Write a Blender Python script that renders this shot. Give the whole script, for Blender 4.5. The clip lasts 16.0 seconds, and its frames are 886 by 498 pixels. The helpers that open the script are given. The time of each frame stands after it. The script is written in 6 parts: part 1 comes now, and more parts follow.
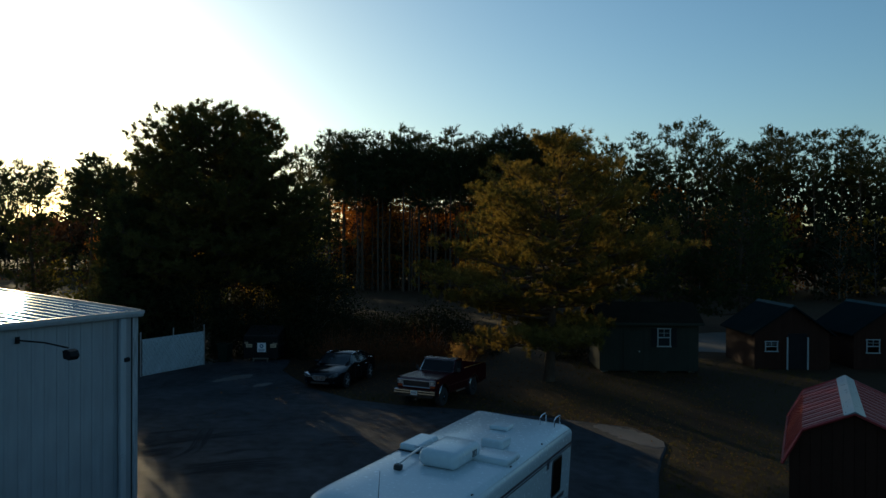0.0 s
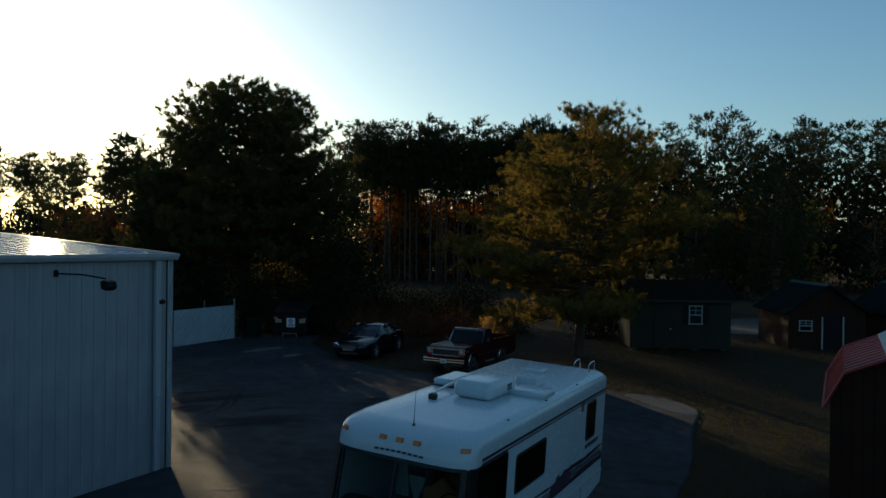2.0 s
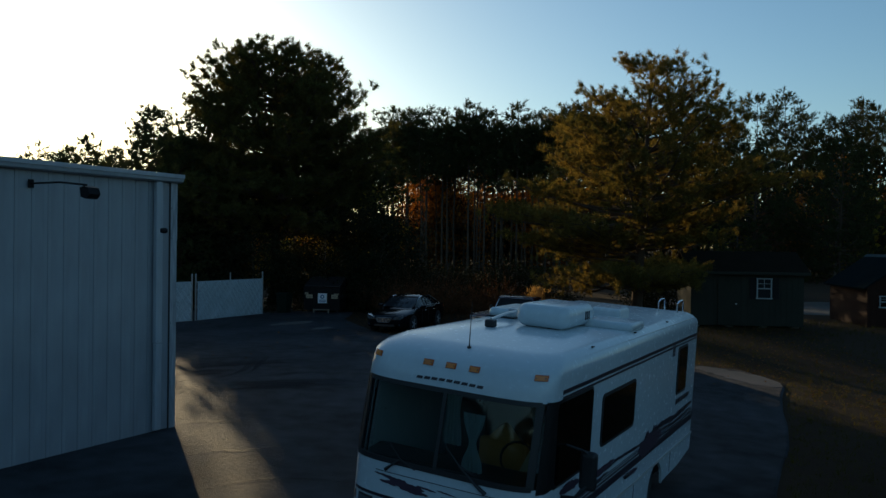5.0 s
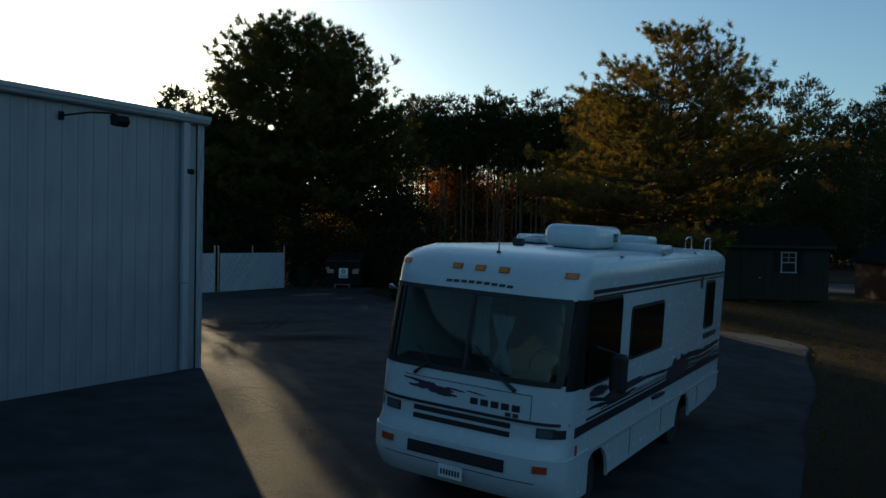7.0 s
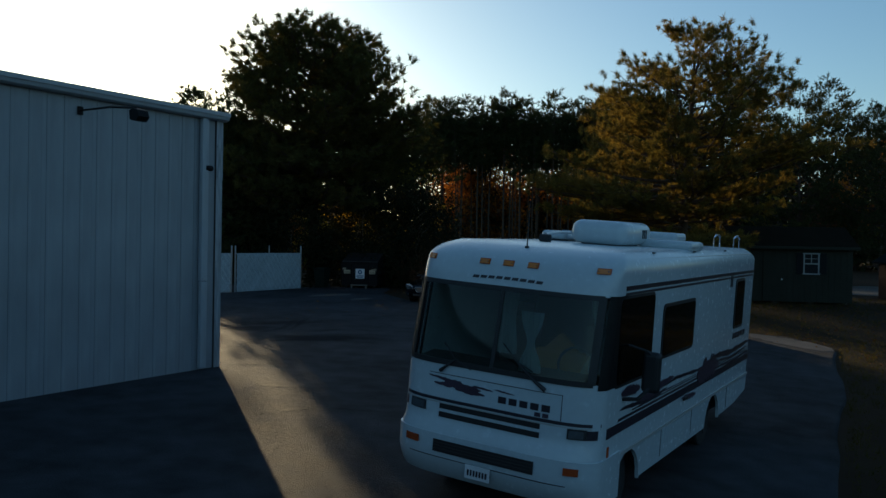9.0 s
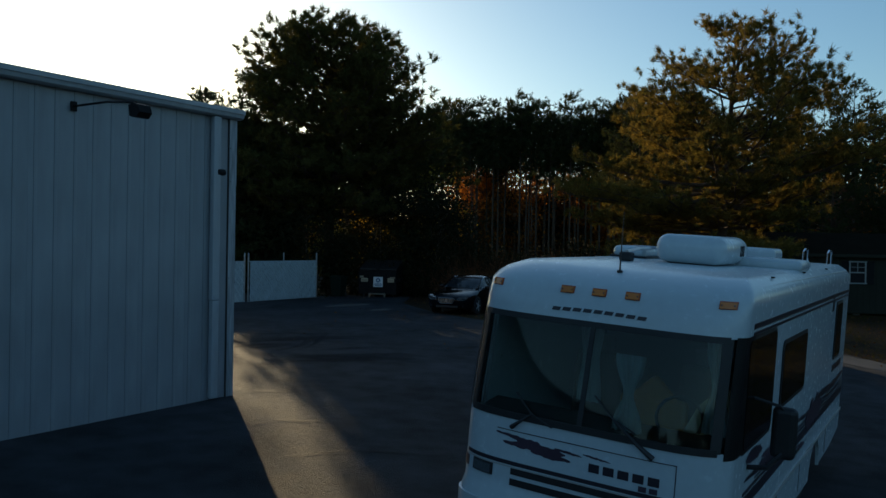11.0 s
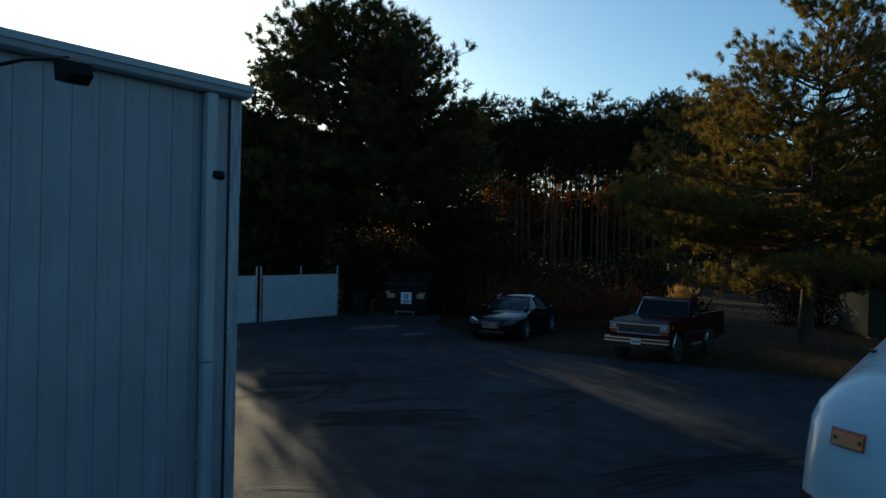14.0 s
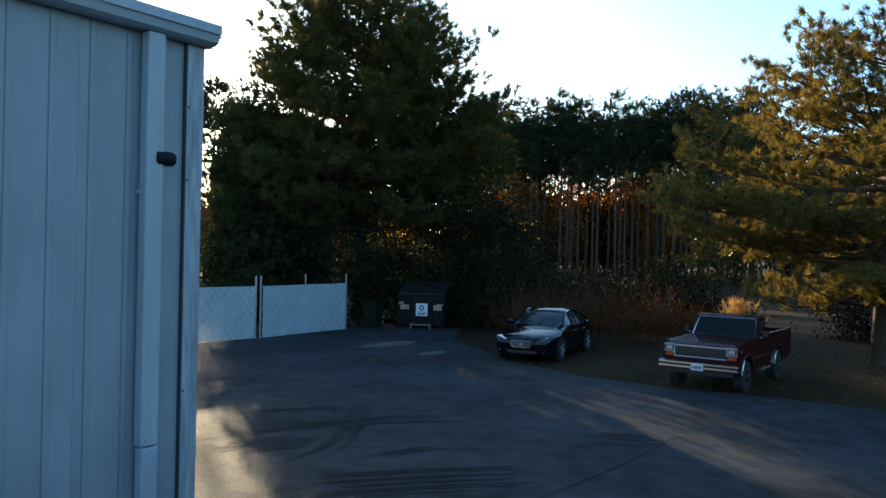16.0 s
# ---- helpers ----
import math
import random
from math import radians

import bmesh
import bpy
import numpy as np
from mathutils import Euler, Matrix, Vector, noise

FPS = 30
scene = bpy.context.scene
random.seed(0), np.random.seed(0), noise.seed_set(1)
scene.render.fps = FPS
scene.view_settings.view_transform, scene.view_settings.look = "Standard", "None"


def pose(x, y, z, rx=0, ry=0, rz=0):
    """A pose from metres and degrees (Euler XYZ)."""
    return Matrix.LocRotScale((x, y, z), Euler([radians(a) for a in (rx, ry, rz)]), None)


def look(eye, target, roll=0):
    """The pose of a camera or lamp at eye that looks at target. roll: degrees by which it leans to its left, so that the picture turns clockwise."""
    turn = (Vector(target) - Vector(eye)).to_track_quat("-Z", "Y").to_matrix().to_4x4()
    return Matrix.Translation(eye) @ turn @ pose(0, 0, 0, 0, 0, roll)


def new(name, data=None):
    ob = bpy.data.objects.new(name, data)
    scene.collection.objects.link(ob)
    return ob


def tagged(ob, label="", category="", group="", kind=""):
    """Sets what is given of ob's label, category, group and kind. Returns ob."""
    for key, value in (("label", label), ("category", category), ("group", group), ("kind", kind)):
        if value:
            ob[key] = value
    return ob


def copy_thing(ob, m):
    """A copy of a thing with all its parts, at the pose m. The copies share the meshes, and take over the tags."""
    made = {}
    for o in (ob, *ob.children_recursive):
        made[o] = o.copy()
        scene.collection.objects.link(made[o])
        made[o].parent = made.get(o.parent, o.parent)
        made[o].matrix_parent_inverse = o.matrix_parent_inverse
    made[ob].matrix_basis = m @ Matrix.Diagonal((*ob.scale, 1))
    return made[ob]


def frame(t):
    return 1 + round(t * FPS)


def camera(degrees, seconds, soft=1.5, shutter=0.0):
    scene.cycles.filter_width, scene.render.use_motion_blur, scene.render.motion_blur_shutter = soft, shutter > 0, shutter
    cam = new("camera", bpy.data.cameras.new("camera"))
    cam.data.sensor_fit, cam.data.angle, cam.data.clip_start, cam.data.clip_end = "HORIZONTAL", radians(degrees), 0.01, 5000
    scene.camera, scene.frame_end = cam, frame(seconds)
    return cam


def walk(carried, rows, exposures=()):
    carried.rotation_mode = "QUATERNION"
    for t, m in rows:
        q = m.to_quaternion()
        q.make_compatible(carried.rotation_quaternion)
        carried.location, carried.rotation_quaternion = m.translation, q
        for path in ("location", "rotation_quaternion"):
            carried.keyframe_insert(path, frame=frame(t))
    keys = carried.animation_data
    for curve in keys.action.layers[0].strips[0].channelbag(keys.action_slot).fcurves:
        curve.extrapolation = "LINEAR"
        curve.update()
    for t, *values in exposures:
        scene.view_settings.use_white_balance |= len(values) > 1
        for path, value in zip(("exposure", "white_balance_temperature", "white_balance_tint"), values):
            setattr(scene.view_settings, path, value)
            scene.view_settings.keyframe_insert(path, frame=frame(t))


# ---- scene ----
cam = camera(57.9, 16.0)
PATH = [
    (0, (0.255, 0.771, 6.533), (0.2, 2.77, 6.519), 0.3),
    (0.5, (0.204, 0.762, 6.339), (0.133, 2.761, 6.322), 0.5),
    (1, (0.18, 0.737, 6.018), (0.093, 2.735, 6.001), 0.6),
    (1.5, (0.169, 0.696, 5.701), (0.063, 2.693, 5.682), 0.6),
    (2, (0.076, 0.856, 5.288), (-0.043, 2.852, 5.272), 0.7),
    (2.5, (0.02, 1.245, 4.944), (-0.116, 3.241, 4.932), 0.8),
    (3, (-0.056, 1.866, 4.687), (-0.209, 3.86, 4.678), 0.8),
    (5.5, (-0.496, 4.007, 3.385), (-0.715, 5.995, 3.369), 0.8),
    (6, (-0.533, 3.996, 3.067), (-0.764, 5.982, 3.048), 0.9),
    (6.5, (-0.545, 3.957, 2.768), (-0.787, 5.942, 2.746), 0.9),
    (7, (-0.546, 3.874, 2.628), (-0.798, 5.858, 2.603), 0.9),
    (7.5, (-0.59, 3.806, 2.569), (-0.848, 5.789, 2.544), 1.1),
    (8, (-0.569, 3.852, 2.534), (-0.841, 5.833, 2.511), 1.0),
    (8.5, (-0.595, 3.896, 2.533), (-0.875, 5.876, 2.511), 1.0),
    (9, (-0.711, 4.107, 2.541), (-0.999, 6.087, 2.521), 1.0),
    (11.5, (-1.751, 6.454, 2.743), (-2.073, 8.427, 2.732), 1.1),
    (12, (-2.02, 7.148, 2.778), (-2.349, 9.121, 2.768), 1.2),
    (12.5, (-2.3, 7.842, 2.847), (-2.634, 9.814, 2.837), 1.1),
    (13, (-2.55, 8.551, 2.904), (-2.891, 10.522, 2.895), 1.1),
    (13.5, (-2.862, 9.234, 3.002), (-3.207, 11.204, 2.992), 1.1),
    (14, (-3.176, 9.979, 3.089), (-3.525, 11.948, 3.082), 1.2),
    (14.5, (-3.422, 10.745, 3.169), (-3.779, 12.713, 3.164), 1.2),
    (15, (-3.695, 11.475, 3.222), (-4.053, 13.443, 3.218), 1.2),
    (15.5, (-3.962, 12.235, 3.258), (-4.327, 14.202, 3.255), 1.2),
    (16, (-4.181, 13.095, 3.218), (-4.55, 15.06, 3.218), 1.2),
]
walk(cam, [(t, look(eye, target, roll)) for t, eye, target, roll in PATH],
     exposures=[(0.0, -0.25, 5200, -6), (5.5, -0.12, 5350, -3), (12.5, -0.02, 5350, -3), (13.2, -0.40, 4950, -6), (13.6, -0.40, 4800, -6), (14.2, 0.18, 4850, -4), (15.0, 0.88, 4950, -2), (16.0, 1.55, 5100, -1)])

# ---- light ----
SUN_DIR = Vector((-0.486, 0.862, 0.163)).normalized()
world = bpy.data.worlds.new("sky")
scene.world = world
world.use_nodes = True
wn = world.node_tree.nodes
sky = wn.new("ShaderNodeTexSky")
sky.sky_type, sky.sun_disc = "NISHITA", False
sky.sun_elevation = math.asin(SUN_DIR.z)
sky.sun_rotation = math.atan2(SUN_DIR.x, SUN_DIR.y)
sky.air_density, sky.dust_density, sky.ozone_density = 1.0, 0.9, 1.8
world.node_tree.links.new(sky.outputs[0], wn["Background"].inputs[0])
wn["Background"].inputs[1].default_value = 0.13
sun = new("sun", bpy.data.lights.new("sun", "SUN"))
sun.data.energy, sun.data.angle, sun.data.color = 5.0, radians(0.55), (1.0, 0.65, 0.33)
sun.matrix_world = look((0, 0, 60), Vector((0, 0, 60)) - SUN_DIR)


# ---- materials ----
def mat(name, color, rough=0.6, metal=0.0, var=0.12, scale=3.0, fine=40.0, bump=0.0, bscale=80.0, bdist=0.02, tint=None, spec=0.5,
        translucent=0.0, coat=0.0, rand=0.0, stretch=(1, 1, 1)):
    """A surface with stains at one scale, grain at another, and fine relief."""
    m = bpy.data.materials.new(name)
    m.use_nodes = True
    nt = m.node_tree
    n, l = nt.nodes, nt.links
    b = n["Principled BSDF"]
    b.inputs["Roughness"].default_value, b.inputs["Metallic"].default_value = rough, metal
    b.inputs["Specular IOR Level"].default_value, b.inputs["Coat Weight"].default_value = spec, coat
    b.inputs["Coat Roughness"].default_value = 0.05
    tc, mp = n.new("ShaderNodeTexCoord"), n.new("ShaderNodeMapping")
    mp.inputs["Scale"].default_value = stretch
    l.new(tc.outputs["Object"], mp.inputs["Vector"])
    big, small = n.new("ShaderNodeTexNoise"), n.new("ShaderNodeTexNoise")
    for tex, sc, de in ((big, scale, 4), (small, fine, 6)):
        tex.inputs["Scale"].default_value, tex.inputs["Detail"].default_value = sc, de
        l.new(mp.outputs[0], tex.inputs["Vector"])
    add = n.new("ShaderNodeMath")
    add.operation = "ADD"
    l.new(big.outputs["Fac"], add.inputs[0]), l.new(small.outputs["Fac"], add.inputs[1])
    fac = add.outputs[0]
    if rand:
        oi, ra = n.new("ShaderNodeObjectInfo"), n.new("ShaderNodeMath")
        ra.operation, ra.inputs[1].default_value = "MULTIPLY_ADD", rand
        l.new(oi.outputs["Random"], ra.inputs[0]), l.new(fac, ra.inputs[2])
        fac = ra.outputs[0]
    ramp = n.new("ShaderNodeMapRange")
    ramp.inputs["From Min"].default_value, ramp.inputs["From Max"].default_value = 0.65, 1.35 + rand
    l.new(fac, ramp.inputs["Value"])
    mix = n.new("ShaderNodeMix")
    mix.data_type = "RGBA"
    c = Vector(color)
    t = Vector(tint) if tint else c
    mix.inputs["A"].default_value = (*(c * (1 - var)), 1)
    mix.inputs["B"].default_value = (*(t * (1 + var)), 1)
    l.new(ramp.outputs[0], mix.inputs["Factor"])
    l.new(mix.outputs["Result"], b.inputs["Base Color"])
    rr = n.new("ShaderNodeMapRange")
    rr.inputs["To Min"].default_value, rr.inputs["To Max"].default_value = max(0.02, rough - 0.08), min(1, rough + 0.08)
    l.new(small.outputs["Fac"], rr.inputs["Value"])
    l.new(rr.outputs[0], b.inputs["Roughness"])
    if bump:
        bt, bn = n.new("ShaderNodeTexNoise"), n.new("ShaderNodeBump")
        bt.inputs["Scale"].default_value, bt.inputs["Detail"].default_value = bscale, 5
        l.new(mp.outputs[0], bt.inputs["Vector"])
        bn.inputs["Strength"].default_value, bn.inputs["Distance"].default_value = bump, bdist
        l.new(bt.outputs["Fac"], bn.inputs["Height"])
        l.new(bn.outputs[0], b.inputs["Normal"])
    if translucent:
        tr, ms = n.new("ShaderNodeBsdfTranslucent"), n.new("ShaderNodeMixShader")
        l.new(mix.outputs["Result"], tr.inputs["Color"])
        ms.inputs[0].default_value = translucent
        l.new(b.outputs[0], ms.inputs[1]), l.new(tr.outputs[0], ms.inputs[2])
        l.new(ms.outputs[0], n["Material Output"].inputs[0])
    return m


def leaf_mat(name, a, b_, translucent=0.35):
    """Leaves or needles whose colour changes from clump to clump."""
    m = bpy.data.materials.new(name)
    m.use_nodes = True
    n, l = m.node_tree.nodes, m.node_tree.links
    b = n["Principled BSDF"]
    b.inputs["Roughness"].default_value, b.inputs["Specular IOR Level"].default_value = 0.85, 0.04
    geo, tc, no, mix = n.new("ShaderNodeNewGeometry"), n.new("ShaderNodeTexCoord"), n.new("ShaderNodeTexNoise"), n.new("ShaderNodeMix")
    no.inputs["Scale"].default_value = 0.5
    l.new(tc.outputs["Object"], no.inputs["Vector"])
    ma = n.new("ShaderNodeMath")
    ma.operation = "MULTIPLY_ADD"
    ma.inputs[1].default_value = 0.5
    l.new(geo.outputs["Random Per Island"], ma.inputs[0])
    mr = n.new("ShaderNodeMapRange")
    mr.inputs["From Min"].default_value, mr.inputs["From Max"].default_value = 0.3, 0.7
    mr.inputs["To Max"].default_value = 0.5
    l.new(no.outputs["Fac"], mr.inputs["Value"])
    l.new(mr.outputs[0], ma.inputs[2])
    mix.data_type = "RGBA"
    mix.inputs["A"].default_value, mix.inputs["B"].default_value = (*a, 1), (*b_, 1)
    l.new(ma.outputs[0], mix.inputs["Factor"])
    l.new(mix.outputs["Result"], b.inputs["Base Color"])
    tr, ms = n.new("ShaderNodeBsdfTranslucent"), n.new("ShaderNodeMixShader")
    warm = n.new("ShaderNodeMix")
    warm.data_type, warm.blend_type = "RGBA", "MULTIPLY"
    warm.inputs["Factor"].default_value, warm.inputs["B"].default_value = 1.0, (1.6, 1.35, 0.7, 1)
    l.new(mix.outputs["Result"], warm.inputs["A"])
    l.new(warm.outputs["Result"], tr.inputs["Color"])
    ms.inputs[0].default_value = translucent
    l.new(b.outputs[0], ms.inputs[1]), l.new(tr.outputs[0], ms.inputs[2])
    l.new(ms.outputs[0], n["Material Output"].inputs[0])
    return m


def glass_mat(name, tint=(0.5, 0.55, 0.58), through_=0.75, ior=1.5):
    """A thin pane: clear with a Fresnel gloss."""
    m = bpy.data.materials.new(name)
    m.use_nodes = True
    n, l = m.node_tree.nodes, m.node_tree.links
    n.remove(n["Principled BSDF"])
    tr, gl, ms, fr = n.new("ShaderNodeBsdfTransparent"), n.new("ShaderNodeBsdfGlossy"), n.new("ShaderNodeMixShader"), n.new("ShaderNodeFresnel")
    tr.inputs[0].default_value = (*(Vector(tint) * through_), 1)
    gl.inputs["Roughness"].default_value = 0.03
    fr.inputs["IOR"].default_value = ior
    l.new(fr.outputs[0], ms.inputs[0]), l.new(tr.outputs[0], ms.inputs[1]), l.new(gl.outputs[0], ms.inputs[2])
    l.new(ms.outputs[0], n["Material Output"].inputs[0])
    return m


M_SIDING = mat("painted_steel_siding", (0.275, 0.29, 0.315), 0.45, 0.0, 0.24, 0.5, 4.0, 0.05, 30, rand=0.15, stretch=(1, 1, 0.25))
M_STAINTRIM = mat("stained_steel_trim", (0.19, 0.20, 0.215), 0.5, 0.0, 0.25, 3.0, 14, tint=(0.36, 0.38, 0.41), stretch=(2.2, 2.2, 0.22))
M_TRIM = mat("painted_steel_trim", (0.35, 0.37, 0.40), 0.4, 0.0, 0.12, 1.0, 12, stretch=(1, 1, 0.3))
M_ROOFSTEEL = mat("galvalume_roof", (0.42, 0.43, 0.45), 0.13, 1.0, 0.10, 0.8, 10, 0.05, 20, rand=0.1)
M_ASPHALT = mat("worn_asphalt", (0.050, 0.051, 0.056), 0.80, 0.0, 0.65, 0.35, 2.2, 1.0, 55, bdist=0.05, spec=0.15)
M_PATCH = mat("asphalt_tyre_marks", (0.022, 0.022, 0.024), 0.7, 0.0, 0.2, 1.0, 20.0, 0.4, 70, spec=0.1)
M_PALEASPHALT = mat("pale_asphalt", (0.13, 0.12, 0.11), 0.85, 0.0, 0.25, 0.8, 20.0, 0.4, 70, spec=0.15)
M_GROUND = mat("autumn_lawn_soil", (0.048, 0.025, 0.014), 0.95, 0.0, 0.35, 0.15, 4.0, 0.8, 30, tint=(0.034, 0.025, 0.012), spec=0.1)
M_GRASS = leaf_mat("dry_grass", (0.042, 0.044, 0.014), (0.088, 0.078, 0.025), 0.35)
M_RV = mat("white_gelcoat", (0.56, 0.62, 0.65), 0.25, 0.0, 0.05, 1.2, 14, spec=0.5, coat=0.2)
M_BLACKTRIM = mat("black_rubber", (0.018, 0.018, 0.019), 0.5, 0.0, 0.2, 3, 30)
M_DARKDECAL = mat("dark_decal", (0.030, 0.026, 0.036), 0.35, 0.0, 0.15, 3, 20)
M_DECAL = mat("plum_decal", (0.060, 0.040, 0.060), 0.35, 0.0, 0.2, 2, 14)
M_GOLD = mat("grey_pinstripe", (0.42, 0.42, 0.40), 0.4)
M_AMBER = mat("amber_lens", (0.62, 0.20, 0.02), 0.2, coat=0.4)
M_ORANGE = mat("orange_lens", (0.36, 0.07, 0.018), 0.2, coat=0.4)
M_LENS = mat("clear_headlamp_lens", (0.20, 0.22, 0.24), 0.08, 0.6, 0.25, 8, 40, coat=0.8)
M_CHROME = mat("chrome", (0.75, 0.76, 0.78), 0.12, 1.0, 0.05)
M_ALU = mat("dull_aluminium", (0.55, 0.56, 0.57), 0.35, 0.9, 0.1)
M_TYRE = mat("tyre_rubber", (0.022, 0.022, 0.022), 0.8, 0.0, 0.2, 6, 60, 0.3, 90)
M_PLATE = mat("plate_white", (0.72, 0.73, 0.74), 0.4)
M_GLASS = glass_mat("windscreen_glass", (0.80, 0.88, 0.87), 0.9, 1.37)
M_DARKGLASS = glass_mat("tinted_glass", (0.25, 0.27, 0.28), 0.3)
M_CURTAIN = mat("white_curtain_cloth", (0.82, 0.84, 0.85), 0.9, 0, 0.08, 3, 40, translucent=0.4)
M_TAN = mat("tan_upholstery", (0.58, 0.27, 0.08), 0.9, 0, 0.15, 3, 50)
M_BEIGE = mat("beige_cloth", (0.50, 0.40, 0.26), 0.9, 0, 0.15, 3, 50)
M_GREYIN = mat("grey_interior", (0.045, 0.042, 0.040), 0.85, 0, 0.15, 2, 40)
M_BARK = mat("pine_bark", (0.075, 0.052, 0.036), 0.95, 0, 0.35, 2.0, 14, 0.8, 24, stretch=(1, 1, 0.3), spec=0.15)
M_BARK2 = mat("grey_bark", (0.16, 0.135, 0.11), 0.95, 0, 0.3, 2.0, 14, 0.6, 24, stretch=(1, 1, 0.3), spec=0.15)
# same pine needles in three tones; sun and shade are put into the colours
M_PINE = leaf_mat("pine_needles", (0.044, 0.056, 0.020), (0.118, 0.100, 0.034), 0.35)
M_PINE_SUN = leaf_mat("sun_painted_needles", (0.030, 0.046, 0.016), (0.23, 0.170, 0.050), 0.48)
M_PINE_DARK = leaf_mat("shade_darkened_needles", (0.028, 0.038, 0.017), (0.066, 0.069, 0.027), 0.22)
M_ORANGELEAF = leaf_mat("orange_autumn_leaves", (0.24, 0.080, 0.015), (0.42, 0.18, 0.030), 0.5)
M_YELLOWLEAF = leaf_mat("yellow_autumn_leaves", (0.14, 0.12, 0.02), (0.30, 0.22, 0.03), 0.5)
# sunlight on the plumes is put into this pale tan
M_PLUME = leaf_mat("sun_paled_plume", (0.22, 0.15, 0.07), (0.42, 0.30, 0.14), 0.5)
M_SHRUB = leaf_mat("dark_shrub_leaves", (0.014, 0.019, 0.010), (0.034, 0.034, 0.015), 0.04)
M_DRYBRUSH = leaf_mat("dry_brush", (0.075, 0.036, 0.020), (0.15, 0.070, 0.034), 0.22)


# ---- mesh helpers ----
def mesh_ob(name, bm, material, parent=None, label="", smooth=False):
    me = bpy.data.meshes.new(name)
    bmesh.ops.recalc_face_normals(bm, faces=bm.faces)
    bm.to_mesh(me)
    bm.free()
    for mm in (material if isinstance(material, (list, tuple)) else [material]):
        me.materials.append(mm)
    if smooth:
        me.polygons.foreach_set("use_smooth", [True] * len(me.polygons))
        me.set_sharp_from_angle(angle=radians(38))
    ob = new(name, me)
    ob.parent = parent
    return tagged(ob, label)


def part(name, bm, material, parent, label="", smooth=False):
    return mesh_ob(name, bm, material, parent, label, smooth)


def raw_ob(name, verts, faces, material, parent=None, label="", smooth=False):
    me = bpy.data.meshes.new(name)
    me.from_pydata(verts, [], faces)
    me.materials.append(material)
    if smooth:
        me.polygons.foreach_set("use_smooth", [True] * len(me.polygons))
    ob = new(name, me)
    ob.parent = parent
    return tagged(ob, label)


def thing(name, m, label, category, group="", kind=""):
    ob = new(name)
    ob.matrix_world = m
    ob.empty_display_size = 0.3
    return tagged(ob, label, category, group, kind)


def B(*boxes, bevel=0.0, seg=2, bm=None):
    """Boxes (cx, cy, cz, sx, sy, sz[, pose]) in one bmesh, with rounded edges."""
    bm = bm or bmesh.new()
    for cx, cy, cz, sx, sy, sz, *m in boxes:
        r = bmesh.ops.create_cube(bm, size=1.0)
        mm = Matrix.Translation((cx, cy, cz)) @ (m[0] if m else Matrix()) @ Matrix.Diagonal((sx, sy, sz, 1))
        bmesh.ops.transform(bm, matrix=mm, verts=r["verts"])
        if bevel:
            es = list({e for v in r["verts"] for e in v.link_edges})
            bmesh.ops.bevel(bm, geom=es, offset=min(bevel, 0.45 * min(sx, sy, sz)), segments=seg, affect="EDGES", profile=0.5)
    return bm


def C(r, h, m=None, seg=20, r2=None, bevel=0.0, bm=None):
    """A cylinder or cone about z from 0 to h, placed by m."""
    bm = bm or bmesh.new()
    k = bmesh.ops.create_cone(bm, cap_ends=True, segments=seg, radius1=r, radius2=r if r2 is None else r2, depth=h)
    vs = k["verts"]
    bmesh.ops.translate(bm, verts=vs, vec=(0, 0, h / 2))
    if bevel:
        es = [e for e in {e for v in vs for e in v.link_edges} if len(e.link_faces) == 2 and max(len(f.verts) for f in e.link_faces) > 4]
        vs = list({v for f in bmesh.ops.bevel(bm, geom=es, offset=bevel, segments=2, affect="EDGES", profile=0.5)["faces"] for v in f.verts} | {v for v in vs if v.is_valid})
    if m is not None:
        bmesh.ops.transform(bm, matrix=m, verts=vs)
    return bm


def P(profile, a, b, axis="x", bm=None):
    """A closed 2D outline pushed out from a to b. axis x: outline in (y, z); y: in (x, z); z: in (x, y)."""
    bm = bm or bmesh.new()
    at = {"x": lambda u, v, w: (w, u, v), "y": lambda u, v, w: (u, w, v), "z": lambda u, v, w: (u, v, w)}[axis]
    lo = [bm.verts.new(at(u, v, a)) for u, v in profile]
    hi = [bm.verts.new(at(u, v, b)) for u, v in profile]
    bm.faces.new(lo), bm.faces.new(hi[::-1])
    for i in range(len(lo)):
        j = (i + 1) % len(lo)
        bm.faces.new((lo[i], hi[i], hi[j], lo[j]))
    return bm


def T(pts, r, seg=8, bm=None, r_end=None):
    """A tube through points."""
    bm = bm or bmesh.new()
    rings = []
    n = len(pts)
    for i, p in enumerate(pts):
        p = Vector(p)
        d = (Vector(pts[min(i + 1, n - 1)]) - Vector(pts[max(i - 1, 0)])).normalized()
        q = d.to_track_quat("Z", "Y")
        rr = r if r_end is None else r + (r_end - r) * i / (n - 1)
        rings.append([bm.verts.new(p + q @ Vector((rr * math.cos(a), rr * math.sin(a), 0))) for a in (2 * math.pi * k / seg for k in range(seg))])
    for a, b in zip(rings, rings[1:]):
        for k in range(seg):
            bm.faces.new((a[k], a[(k + 1) % seg], b[(k + 1) % seg], b[k]))
    bm.faces.new(rings[0][::-1]), bm.faces.new(rings[-1])
    return bm


def smooth01(a, b, x):
    t = min(1, max(0, (x - a) / (b - a)))
    return t * t * (3 - 2 * t)


def lerp_at(x, xs, ys):
    return float(np.interp(x, xs, ys))


